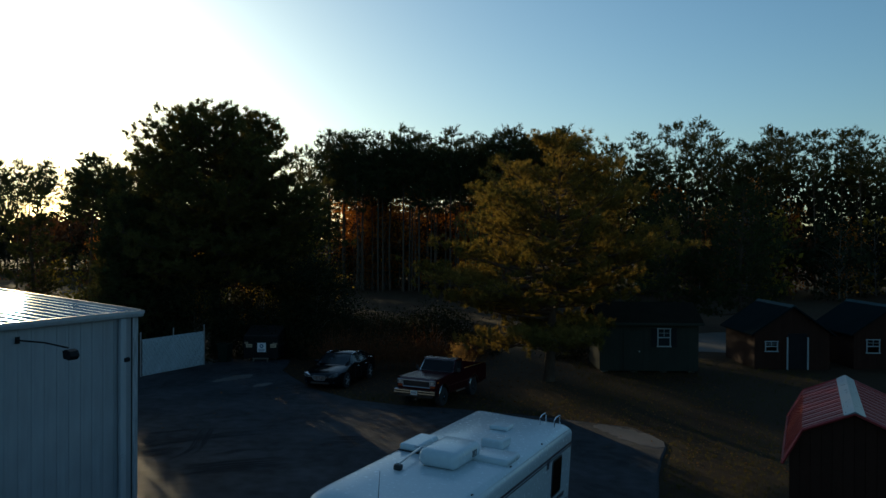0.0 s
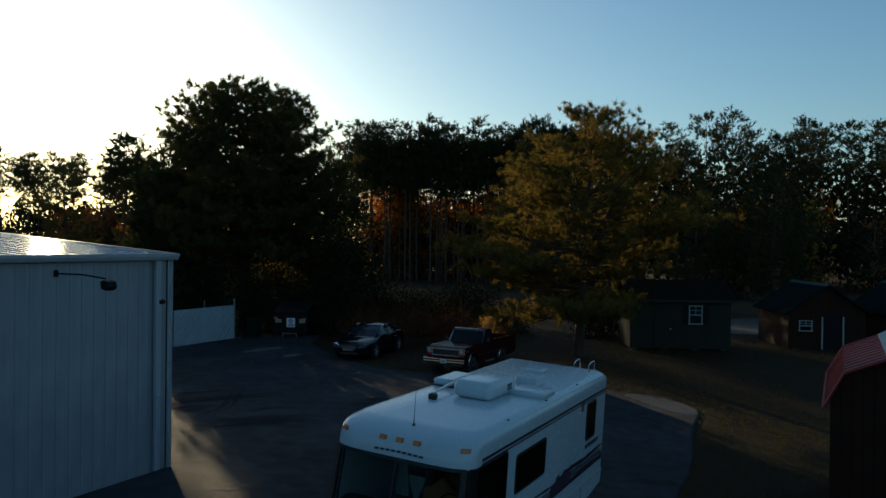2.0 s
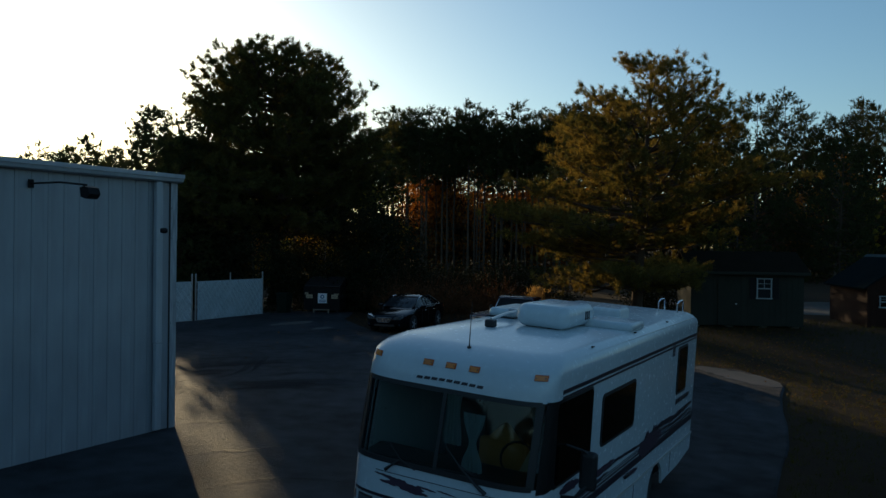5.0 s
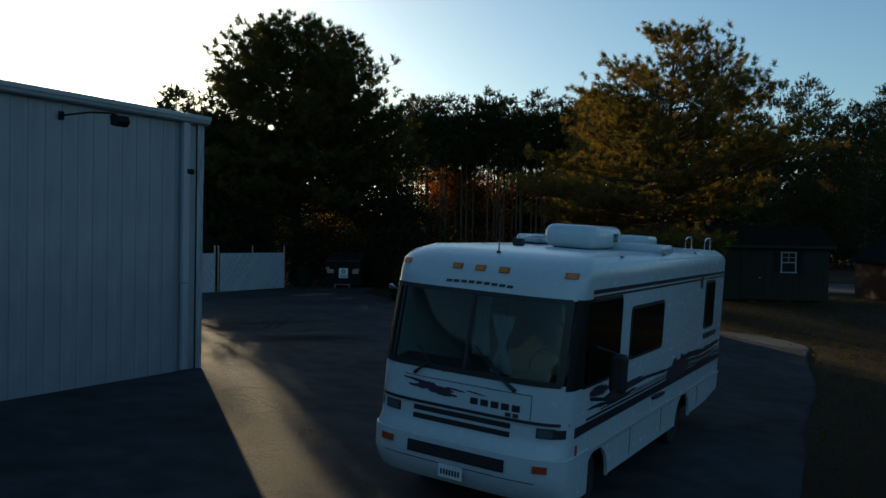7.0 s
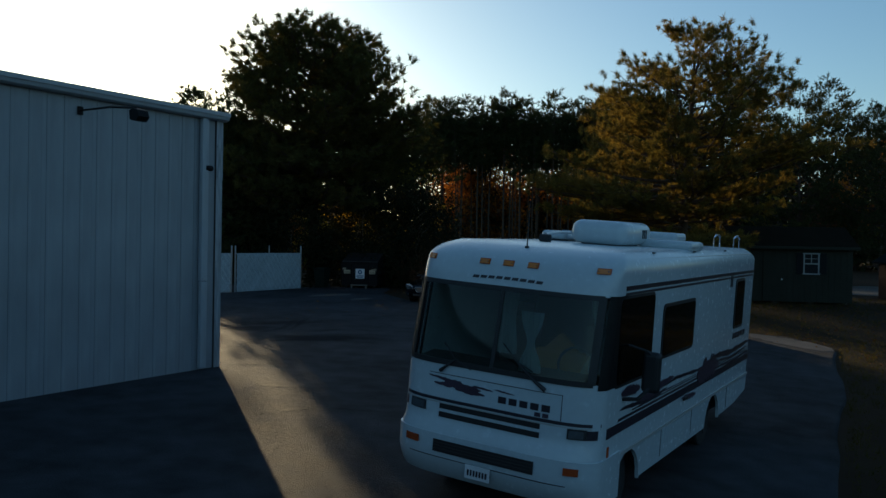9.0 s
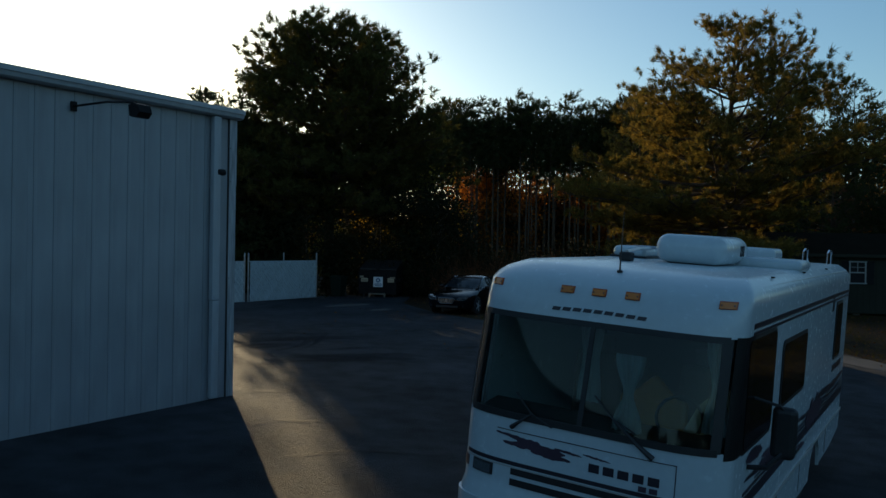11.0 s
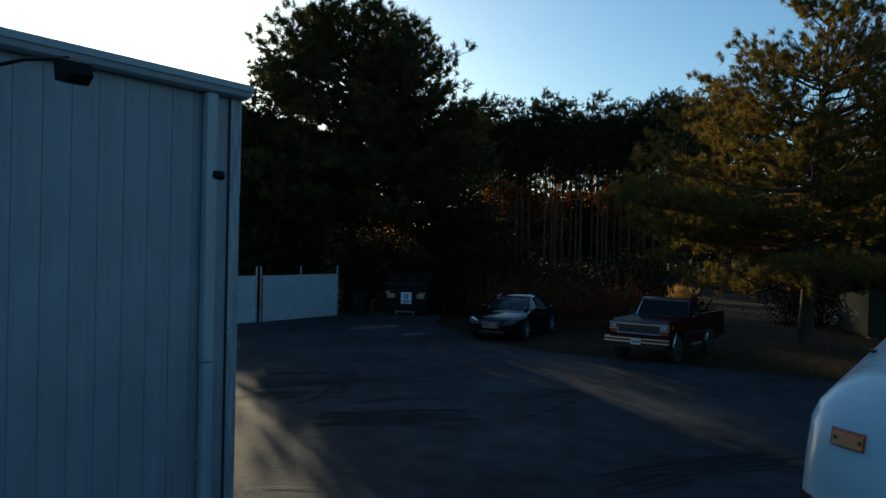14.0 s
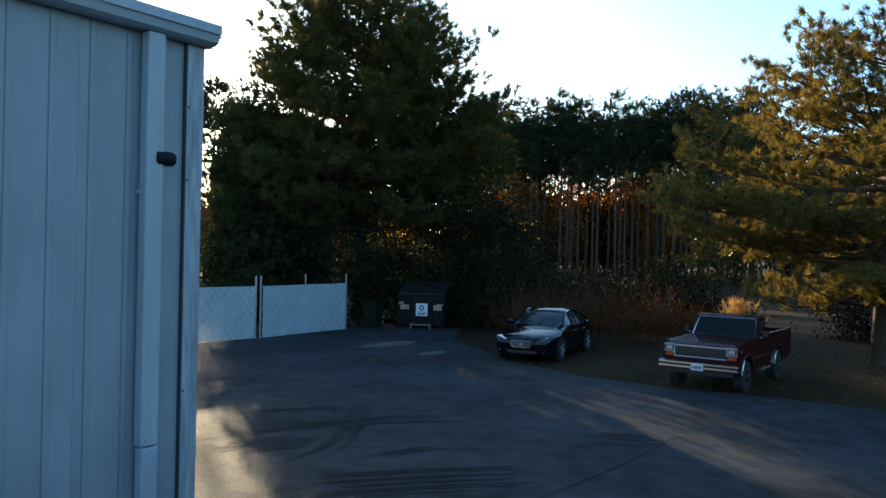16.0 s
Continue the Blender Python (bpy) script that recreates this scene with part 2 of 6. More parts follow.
# ---- ground ----
def ground_z(x, y):
    p = -0.495 - 0.0496 * (x + 1.373) + 0.0282 * (y - 12.833)
    p = max(p, -1.6)
    k = 0.12
    h = max(k - abs(p), 0) / k
    low = min(p, 0) - h * h * k / 4
    return low * (1 - smooth01(31, 40, y)) * (1 - smooth01(25, 60, abs(x)))


ROAD_Y = [-40, 0, 10, 16, 21, 28.4, 29.2, 31.0, 31.5, 31.9, 32.3, 32.8, 33.8, 36.3, 41.5, 45]
ROAD_X = [-14, -2.5, 1.2, 3.2, 5.0, 7.2, 7.3, 6.6, 4.6, 2.6, 0.2, -2.2, -4.2, -6.6, -9.0, -9.4]


def road_edge(y):
    return lerp_at(y, ROAD_Y, ROAD_X) + 0.06 * math.sin(y * 0.9) + 0.012 * math.sin(y * 2.7) 


def ground():
    ring = [0, 1, 2, 3, 4, 5.5, 7, 9, 11, 13, 15, 17.5, 20, 22.5, 25, 28, 31, 35, 40, 46, 54, 64, 80, 110, 160, 260, 500, 1200, 3000]
    cx, cy, n = 0.0, 24.0, 96
    verts, faces = [(cx, cy, ground_z(cx, cy))], []
    for r in ring[1:]:
        for k in range(n):
            a = 2 * math.pi * k / n
            x, y = cx + r * math.cos(a), cy + r * math.sin(a)
            verts.append((x, y, ground_z(x, y)))
    for k in range(n):
        faces.append((0, 1 + k, 1 + (k + 1) % n))
    for j in range(len(ring) - 2):
        for k in range(n):
            a, b = 1 + j * n + k, 1 + j * n + (k + 1) % n
            faces.append((a, a + n, b + n, b))
    tagged(raw_ob("ground", verts, faces, M_GROUND, smooth=True), "brown autumn soil and thin lawn", "ground", kind="structure")


ground()


def road():
    ys = [-40, -30, -20, -10, -5] + [i * 0.5 for i in range(0, 60)] + [30 + 0.15 * i for i in range(0, 40)] + [36 + 0.5 * i for i in range(0, 19)]
    verts, faces, n = [], [], 60
    for y in ys:
        a, b = -45.0, road_edge(y)
        for k in range(n + 1):
            x = a + (b - a) * (min(k, n - 2) / (n - 2)) ** 0.8 - (0.12 if k == n - 2 else 0.06 if k == n - 1 else 0)
            verts.append((x, y, ground_z(x, y) + (0.035 if k < n else -0.03)))
    for j in range(len(ys) - 1):
        for k in range(n):
            a = j * (n + 1) + k
            faces.append((a, a + 1, a + n + 2, a + n + 1))
    tagged(raw_ob("road", verts, faces, M_ASPHALT, smooth=True), "worn dark grey asphalt yard", "road", kind="structure")


road()

# ---- warehouse ----
WALL = Matrix.Translation((-7.34, 19.08, 0)) @ Matrix(((0.405, -0.914, 0, 0), (0.914, 0.405, 0, 0), (0, 0, 1, 0), (0, 0, 0, 1))).to_4x4()
# local x runs along the long wall away from the yard's near end (0 at the corner, negative nearer), y into the building


def warehouse():
    LEN, WID, EAVE, RISE = 30.0, 15.0, 4.72, 0.07
    w = thing("warehouse", WALL, "pale grey metal warehouse with ribbed steel siding", "warehouse")
    part("wall", B((-LEN / 2, 0.12, EAVE / 2 - 0.1, LEN - 0.02, 0.16, EAVE + 0.5), (-0.1, WID / 2, EAVE / 2 - 0.2, 0.16, WID - 0.3, EAVE + 0.3),
                   (-LEN / 2, WID - 0.12, EAVE / 2 - 0.2, LEN, 0.16, EAVE + 0.3), (-LEN + 0.1, WID / 2, EAVE / 2 - 0.2, 0.16, WID - 0.3, EAVE + 0.3)), M_SIDING, w)
    # a siding panel 0.885 wide with three low ribs, each beside a fine groove
    rib = [(0, 0.0)]
    for x in (0.075, 0.370, 0.665):
        rib += [(x - 0.004, 0.0), (x - 0.002, 0.006), (x + 0.002, 0.006), (x + 0.006, -0.006), (x + 0.040, -0.006), (x + 0.060, 0)]
    rib += [(0.883, 0), (0.883, 0.036), (0, 0.036)]
    proto = None
    for i in range(33):
        if proto is None:
            proto = part("siding_panel", P(rib, -0.25, EAVE + 0.10, "z"), M_SIDING, w)
            ob = proto
        else:
            ob = new("siding_panel", proto.data)
            ob.parent = w
        ob.location = (-0.135 - 0.885 * (i + 1), 0.004, 0)
        g_ = 0.002 * ((i * 7) % 3)
        for xx in (0.075, 0.665):
            if i < 3:
                for zz in (1.1, 2.3, 3.5):
                    part("screw_head", C(0.007, 0.006, pose(-0.135 - 0.885 * (i + 1) + xx + 0.10, 0.004 + 0.001, zz + g_, 90), 8), M_TRIM, w)
    end = None
    for i in range(16):
        if end is None:
            end = part("siding_panel", P([(a, -b) for a, b in rib], -0.25, EAVE, "z"), M_SIDING, w)
            ob = end
        else:
            ob = new("siding_panel", end.data)
            ob.parent = w
        ob.matrix_local = pose(-0.016, 0.2 + 0.885 * i, 0, 0, 0, 90)
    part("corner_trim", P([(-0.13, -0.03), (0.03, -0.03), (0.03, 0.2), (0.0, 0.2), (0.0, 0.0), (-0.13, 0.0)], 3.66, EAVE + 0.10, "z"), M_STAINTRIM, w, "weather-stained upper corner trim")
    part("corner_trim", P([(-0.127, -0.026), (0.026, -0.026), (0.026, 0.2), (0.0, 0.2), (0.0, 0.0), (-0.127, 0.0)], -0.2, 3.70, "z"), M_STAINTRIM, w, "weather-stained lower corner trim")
    # dark strip put where the gap beside the corner trim falls into shade
    part("trim_gap_strip", B((-0.138, -0.012, EAVE / 2 - 0.05, 0.014, 0.03, EAVE + 0.28)), M_GREYIN, w)
    for zz in (0.9, 2.05, 3.72, 4.3):
        part("screw_head", C(0.009, 0.008, pose(-0.118, -0.034, zz, 90), 8), M_GREYIN, w)
    # eave gutter with its rolled lip, and the end cap
    gut = [(-0.02, EAVE + 0.20), (-0.02, EAVE + 0.085), (-0.12, EAVE + 0.085), (-0.165, EAVE + 0.105), (-0.185, EAVE + 0.17), (-0.175, EAVE + 0.185), (-0.16, EAVE + 0.17), (-0.03, EAVE + 0.15)]
    part("gutter", P(gut, -LEN, 0.06, "x"), M_TRIM, w)
    part("eave_trim", B((-LEN / 2 + 0.03, -0.195, EAVE + 0.205, LEN + 0.06, 0.018, 0.075)), M_TRIM, w)
    for i in range(10):
        part("gutter_strap", B((-0.9 - 1.9 * i, -0.1, EAVE + 0.178, 0.03, 0.15, 0.008)), M_TRIM, w)
    ds = part("downspout", B((-0.475, -0.075, 3.245, 0.155, 0.10, 3.11), bevel=0.018), M_TRIM, w)
    part("lower_length", B((-0.472, -0.077, 0.855, 0.148, 0.094, 1.66, pose(0, 0, 0, 0, 0.25)), bevel=0.018), M_TRIM, ds)
    part("screw_head", C(0.006, 0.004, pose(-0.52, -0.126, 1.74, 90), 8), M_GREYIN, ds)
    part("bracket", B((-0.475, -0.045, 3.6, 0.19, 0.05, 0.025)), M_TRIM, ds)
    part("bracket", B((-0.475, -0.045, 0.6, 0.19, 0.05, 0.025)), M_TRIM, ds)
    # roof panels, ribs running up the slope
    half, pan = WID / 2, None
    prof = [(0, 0)]
    for k in range(3):
        x = 0.32 * k + 0.01
        prof += [(x, 0), (x + 0.02, 0.035), (x + 0.05, 0.035), (x + 0.07, 0), (x + 0.16, 0), (x + 0.17, 0.006), (x + 0.19, 0.006), (x + 0.2, 0)]
    prof += [(0.957, 0), (0.957, -0.02), (0, -0.02)]
    slope = math.degrees(math.atan(RISE))
    for side in (0, 1):
        for i in range(31):
            if pan is None:
                pan = part("roof_panel", P(prof, 0, half + 0.16, "y"), M_ROOFSTEEL, w)
                ob = pan
            else:
                ob = new("roof_panel", pan.data)
                ob.parent = w
            if side == 0:
                ob.matrix_local = pose(-0.96 * (i + 1) + 0.12, -0.14, EAVE + 0.18, slope, 0, 0)
            else:
                ob.matrix_local = pose(-0.96 * i + 0.12, WID + 0.14, EAVE + 0.18, slope, 0, 180)
    for yy, sg in ((0, 1), (WID, -1)):
        part("rake_trim", B((0.09, yy + sg * half / 2, EAVE + 0.17 + RISE * half / 2, 0.03, half + 0.1, 0.16, pose(0, 0, 0, sg * slope))), M_TRIM, w)
    part("ridge_cap", P([(half - 0.25, EAVE + 0.235 + RISE * half - 0.02), (half, EAVE + 0.25 + RISE * half), (half + 0.25, EAVE + 0.235 + RISE * half - 0.02), (half, EAVE + 0.2 + RISE * half)], -LEN + 0.2, 0.14, "x"), M_TRIM, w)
    part("gable_panel", P([(0.0, EAVE - 0.02), (WID, EAVE - 0.02), (half, EAVE + 0.15 + RISE * half)], -0.02, 0.02, "x"), M_SIDING, w)


warehouse()


# ---- trees ----
def unit(v):
    return v / np.maximum(np.linalg.norm(v, axis=-1, keepdims=True), 1e-9)


def tuft_mesh(name, pos, aim, length, blades, width, material, parent, g, fan=0.32):
    """Needle tufts: thin tapering blades that fan out from each point round its aim."""
    n = len(pos)
    d = unit(aim[:, None, :] * 0.70 + g.normal(0, fan, (n, blades, 3)))
    side = unit(np.cross(d, g.normal(0, 1, (n, blades, 3)))) * width * 0.8
    ln = length[:, None, None] * g.uniform(0.65, 1.15, (n, blades, 1))
    base = pos[:, None, :] + g.normal(0, 0.03, (n, blades, 3)) + aim[:, None, :] * ln * g.uniform(0, 0.5, (n, blades, 1))
    v = np.stack([base - side, base + side, base + d * ln * 0.8], 2).reshape(-1, 3)
    k = np.arange(n * blades) * 3
    f = np.stack([k, k + 1, k + 2], 1)
    me = bpy.data.meshes.new(name)
    me.vertices.add(len(v)), me.loops.add(f.size), me.polygons.add(len(f))
    me.vertices.foreach_set("co", v.ravel())
    me.loops.foreach_set("vertex_index", f.ravel())
    me.polygons.foreach_set("loop_start", np.arange(len(f)) * 3)
    me.update(calc_edges=True)
    me.materials.append(material)
    ob = new(name, me)
    ob.parent = parent
    return ob


def leaf_mesh(name, pos, size, material, parent, g, flat=0.3):
    """Broad leaves: small bent lozenges turned at random."""
    n = len(pos)
    nrm = unit(g.normal(0, 1, (n, 3)) + np.array([0, 0, flat]))
    a = unit(np.cross(nrm, g.normal(0, 1, (n, 3))))
    b = np.cross(nrm, a)
    s = size * g.uniform(0.6, 1.4, (n, 1))
    v = np.stack([pos - a * s, pos + b * s * 0.6 + nrm * s * 0.2, pos + a * s, pos - b * s * 0.6 + nrm * s * 0.2], 1).reshape(-1, 3)
    k = np.arange(n) * 4
    f = np.stack([k, k + 1, k + 2, k + 3], 1)
    me = bpy.data.meshes.new(name)
    me.vertices.add(len(v)), me.loops.add(f.size), me.polygons.add(len(f))
    me.vertices.foreach_set("co", v.ravel())
    me.loops.foreach_set("vertex_index", f.ravel())
    me.polygons.foreach_set("loop_start", np.arange(len(f)) * 4)
    me.update(calc_edges=True)
    me.materials.append(material)
    ob = new(name, me)
    ob.parent = parent
    return ob


def tube_mesh(name, runs, material, parent):
    """Many tapering tubes in one mesh; runs of (points, first radius, last radius, sides)."""
    verts, faces, at = [], [], 0
    for pts, r0, r1, seg in runs:
        p = np.asarray(pts, float)
        n = len(p)
        d = unit(np.gradient(p, axis=0))
        u = unit(np.cross(d, np.where(np.abs(d[:, 2:3]) > 0.9, np.array([[1.0, 0, 0]]), np.array([[0, 0, 1.0]]))))
        v = np.cross(d, u)
        r = np.linspace(r0, r1, n)[:, None, None]
        ang = 2 * np.pi * np.arange(seg) / seg
        ring = p[:, None, :] + r * (u[:, None, :] * np.cos(ang)[None, :, None] + v[:, None, :] * np.sin(ang)[None, :, None])
        verts.append(ring.reshape(-1, 3))
        for i in range(n - 1):
            for k in range(seg):
                a, b = at + i * seg + k, at + i * seg + (k + 1) % seg
                faces.append((a, b, b + seg, a + seg))
        at += n * seg
    return raw_ob(name, np.concatenate(verts).tolist(), faces, material, parent, smooth=True)


def pine(name, at, label, seed, height, crown, low, limbs, trunk_r, material, group="", tuft=(30, 0.27, 0.018), twig=0.24, secs=9, rise=(0.06, 0.75), fill=0.25, lean=(0, 0), fine=True, skew=0.8, fan=0.50, layer=0.0, bunch=0.30, clump=0.55):
    """A pine: tapered trunk, limbs that end on the crown's outline, side shoots along them and a burst of needles at each twig's end.
    crown(z, azimuth): the crown's radius at a height; low: the height at which it begins."""
    g = np.random.default_rng(seed)
    t = thing(name, pose(*at), label, "tree", group)
    bend, ph = g.normal(0, 0.12, 2), g.uniform(0, 6.28, 3)

    def axis(z):
        q = z / height
        return np.array([lean[0] * q + bend[0] * math.sin(q * 5), lean[1] * q + bend[1] * math.sin(q * 4 + 1), z])
    stem = np.array([axis(z) for z in np.linspace(-0.15, height * 0.96, 14)])
    flare = [(np.array([stem[0], stem[0] * 0.6 + stem[1] * 0.4]), trunk_r * 1.35, trunk_r * 1.02, 10)] if fine else []
    tube_mesh("trunk", flare + [(stem, trunk_r, trunk_r * 0.10, 10 if fine else 6)], M_BARK, t)
    runs, pos, aim = [], [], []
    up = np.array([0, 0, 1.0])
    # tips spread evenly over the crown's outline
    zg = np.linspace(low, height, 60)
    rg = np.array([crown(z, math.pi) for z in zg])
    wt = np.hypot(np.gradient(zg), np.gradient(rg)) * (rg + 0.5) ** skew
    cdf = np.cumsum(wt) / wt.sum()
    for i in range(limbs):
        zt = float(np.interp((i + g.uniform(0, 1)) / limbs, cdf, zg)) + g.normal(0, 0.12)
        if layer:
            zt = round(zt / layer) * layer + g.normal(0, 0.13 * layer)
        zt = min(zt, height)
        q0 = max(0.0, (zt - low) / (height - low))
        az = i * 2.39996 + g.normal(0, 0.3)
        lump = 1 + 0.13 * math.sin(2 * az + ph[0] + zt * 0.8) + 0.10 * math.sin(5 * az + ph[1] - zt * 1.3)
        L = max(0.35, crown(zt, az) * lump * (1.0 if g.uniform() > fill else g.uniform(0.45, 0.85)))
        ri = rise[0] + (rise[1] - rise[0]) * q0 ** 1.4 + g.normal(0, 0.05)
        z0 = min(max(zt - L * ri + g.normal(0, 0.22), low * 0.8 + g.uniform(0, 0.5)), height * 0.93)
        o = axis(z0)
        dh = np.array([math.cos(az), math.sin(az), 0])
        sd = np.array([-dh[1], dh[0], 0])
        q = np.linspace(0, 1, 8)[:, None]
        wob = np.cumsum(g.normal(0, 0.012 * L, (8, 3)), axis=0) * (q > 0)
        cur = o + dh * L * q + up * ((zt - z0) * q ** 1.25 - 0.07 * L * np.sin(q * 3.1) * (1 - q0)) + sd * (g.normal(0, 0.10) * L * q * q) + wob
        runs.append((cur, 0.012 + 0.011 * L * trunk_r / 0.25, 0.010, 5 if fine else 3))
        ns = max(3, int(secs * (0.35 + 0.65 * L / 5.5))) if fine else secs
        for k in range(ns):
            p_ = 0.34 + 0.66 * (k + g.uniform(0, 0.8)) / ns if fine else 0.45 + 0.55 * (k + 0.6) / ns
            p_ = min(p_, 1.0)
            j = min(int(p_ * 7), 6)
            c = cur[j] + (cur[j + 1] - cur[j]) * (p_ * 7 - j)
            s_ = (1 if k % 2 else -1) * g.uniform(0.35, 1.15)
            dr = unit(dh * math.cos(s_) + sd * math.sin(s_) + up * g.uniform(0.05, 0.45))
            ln = (0.30 * L * (1.05 - p_) + 0.30) * g.uniform(0.75, 1.25)
            e = c + dr * ln + up * 0.10 * ln
            if fine:
                runs.append((np.array([c, c + dr * ln * 0.5, e]), 0.016, 0.006, 3))
            nt = max(2, int(ln / twig + 0.5)) + 1
            f = np.linspace(bunch, 1.0, nt)[:, None]
            w = c + dr * ln * f + up * 0.10 * ln * f * f + g.normal(0, 1, (nt, 3)) * np.array([1, 1, 0.6]) * twig * clump
            pos.append(w)
            aim.append(unit(dr * 0.55 + up * 0.55 + g.normal(0, 0.35, (nt, 3))))
    for k in range(5):
        pos.append((axis(height * 0.95) + up * 0.12 * k + g.normal(0, 0.12, 3))[None])
        aim.append(unit(up[None] + g.normal(0, 0.3, (1, 3))))
    tube_mesh("branchwork", runs, M_BARK, t)
    pos, aim = np.concatenate(pos), np.concatenate(aim)
    tuft_mesh("crown", pos, aim, np.full(len(pos), tuft[1]) * g.uniform(0.75, 1.25, len(pos)), tuft[0], tuft[2], material, t, g, fan)
    return t


def broadleaf(name, at, label, seed, height, base, radius, n_leaf, size, material, trunk_r=0.12, group="", bark=None, clumps=26):
    """A broad-leaved tree or tall bush: forked stems and leaves in loose clumps."""
    g = np.random.default_rng(seed)
    t = thing(name, pose(*at), label, "tree" if trunk_r > 0.05 else "bush", group)
    bm = bmesh.new()
    cent = []
    T([(0, 0, -0.1), (g.normal(0, 0.1), g.normal(0, 0.1), height * 0.4), (g.normal(0, 0.3), g.normal(0, 0.3), height * 0.92)], trunk_r, 7, bm, trunk_r * 0.15)
    for i in range(clumps):
        z = base + (height - base) * g.uniform(0.0, 1.0)
        q = (z - base) / (height - base)
        r = radius * math.sqrt(max(0.08, 1 - (1.6 * q - 0.7) ** 2)) * math.sqrt(g.uniform(0.1, 1.0))
        a = g.uniform(0, 2 * math.pi)
        p = np.array([r * math.cos(a), r * math.sin(a), z])
        cent.append(p)
        T([(0, 0, max(0.05, z - r * 0.7)), (p[0] * 0.5, p[1] * 0.5, z - r * 0.2), tuple(p)], trunk_r * 0.28, 4, bm, 0.006)
    part("trunk", bm, bark or M_BARK2, t)
    cent = np.array(cent)
    idx = g.integers(0, len(cent), n_leaf)
    pos = cent[idx] + g.normal(0, 1, (n_leaf, 3)) * np.array([1, 1, 0.75]) * (0.32 * radius * (26 / clumps) ** 0.33)
    pos[:, 2] = np.maximum(pos[:, 2], 0.05)
    leaf_mesh("crown", pos, size, material, t, g)
    return t


def sun_pine_crown(z, a):
    """Widest low down, with the lowest limbs cut back on the sun side to let light pass beneath."""
    r = lerp_at(z, [1.6, 2.4, 4.0, 6.0, 7.2, 8.6, 9.9, 10.9, 11.7], [3.4, 5.2, 5.8, 5.7, 4.9, 4.6, 3.8, 2.5, 0.7])
    r *= 1 - 0.75 * smooth01(0.0, 0.5, math.cos(a - 2.08)) * (1 - smooth01(2.6, 3.4, z))
    return r * (1 - 0.5 * smooth01(0.1, 0.7, math.cos(a)) * (1 - smooth01(4.6, 6.0, z)))


def dark_pine_crown(z, a):
    return lerp_at(z, [1.5, 4, 7, 9.5, 11, 12, 12.8, 13.5, 14.1, 14.6], [4.0, 4.6, 5.1, 5.4, 5.25, 4.8, 4.15, 3.35, 2.4, 1.0])


def edge_crown(h, r):
    """A full rounded crown of a tree h high."""
    return lambda z, a: r * lerp_at(z / h, [0.1, 0.3, 0.55, 0.75, 0.9, 1.0], [0.75, 0.95, 1.0, 0.82, 0.5, 0.12])


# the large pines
pine("pine_tree", (4.3, 39.0, ground_z(4.3, 39.0)), "large spreading pine with sunlight painted into its yellow-green needles", 11, 11.6, sun_pine_crown, 2.2, 165, 0.27, M_PINE_SUN, skew=0.6, secs=11, tuft=(42, 0.28, 0.016), twig=0.21, rise=(0.04, 0.62), layer=1.3, lean=(0.5, 0.0), bunch=0.42, clump=0.80, fan=0.52)
pine("pine_tree", (-14.1, 46.5, 0), "large dense dark pine behind the fence", 12, 14.2, dark_pine_crown, 4.6, 220, 0.32, M_PINE, secs=11, tuft=(28, 0.38, 0.028), rise=(0.05, 0.62), fill=0.30, skew=0.4, bunch=0.45, clump=0.7, fan=0.6)
# some of these are added only to cut the low sun on the yard
for k, (x, y, h, r, low, n) in enumerate(((-18.7, 47.8, 11.8, 2.9, 1.2, 150), (-20.6, 52.5, 9.6, 2.9, 1.2, 110), (-22.4, 55.4, 10.2, 2.6, 1.4, 90), (-11.4, 51.0, 10.4, 3.2, 1.4, 110), (3.4, 66.0, 13.6, 4.2, 1.4, 100), (15.5, 62.0, 10.5, 3.4, 1.4, 90), (20.5, 60.0, 11.0, 3.6, 1.4, 90), (-16.0, 57.0, 12.0, 3.8, 7.0, 80), (-10.4, 55.5, 10.8, 2.6, 6.4, 60), (-26.5, 49.5, 9.8, 1.8, 1.4, 50), (-18.25, 43.7, 9.0, 1.7, 0.8, 130), (-25.3, 55.0, 12.6, 2.8, 8.6, 60))):
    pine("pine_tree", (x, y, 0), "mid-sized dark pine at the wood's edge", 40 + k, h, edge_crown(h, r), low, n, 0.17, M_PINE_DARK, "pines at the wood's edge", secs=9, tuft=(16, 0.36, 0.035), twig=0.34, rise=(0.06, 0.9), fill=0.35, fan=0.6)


def far_pine(k, x, y):
    lo = 11.2 + 1.5 * (k % 3)
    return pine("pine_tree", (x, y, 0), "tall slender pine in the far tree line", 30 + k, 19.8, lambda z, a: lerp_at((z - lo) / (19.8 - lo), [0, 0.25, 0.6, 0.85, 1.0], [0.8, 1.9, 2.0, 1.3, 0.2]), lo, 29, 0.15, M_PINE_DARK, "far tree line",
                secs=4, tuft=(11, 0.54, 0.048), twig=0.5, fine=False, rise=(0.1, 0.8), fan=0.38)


def tree_line(x):
    return lerp_at(x, [-120, -60, -40, -18, 12, 40, 120], [165, 150, 130, 110, 107, 103, 98])


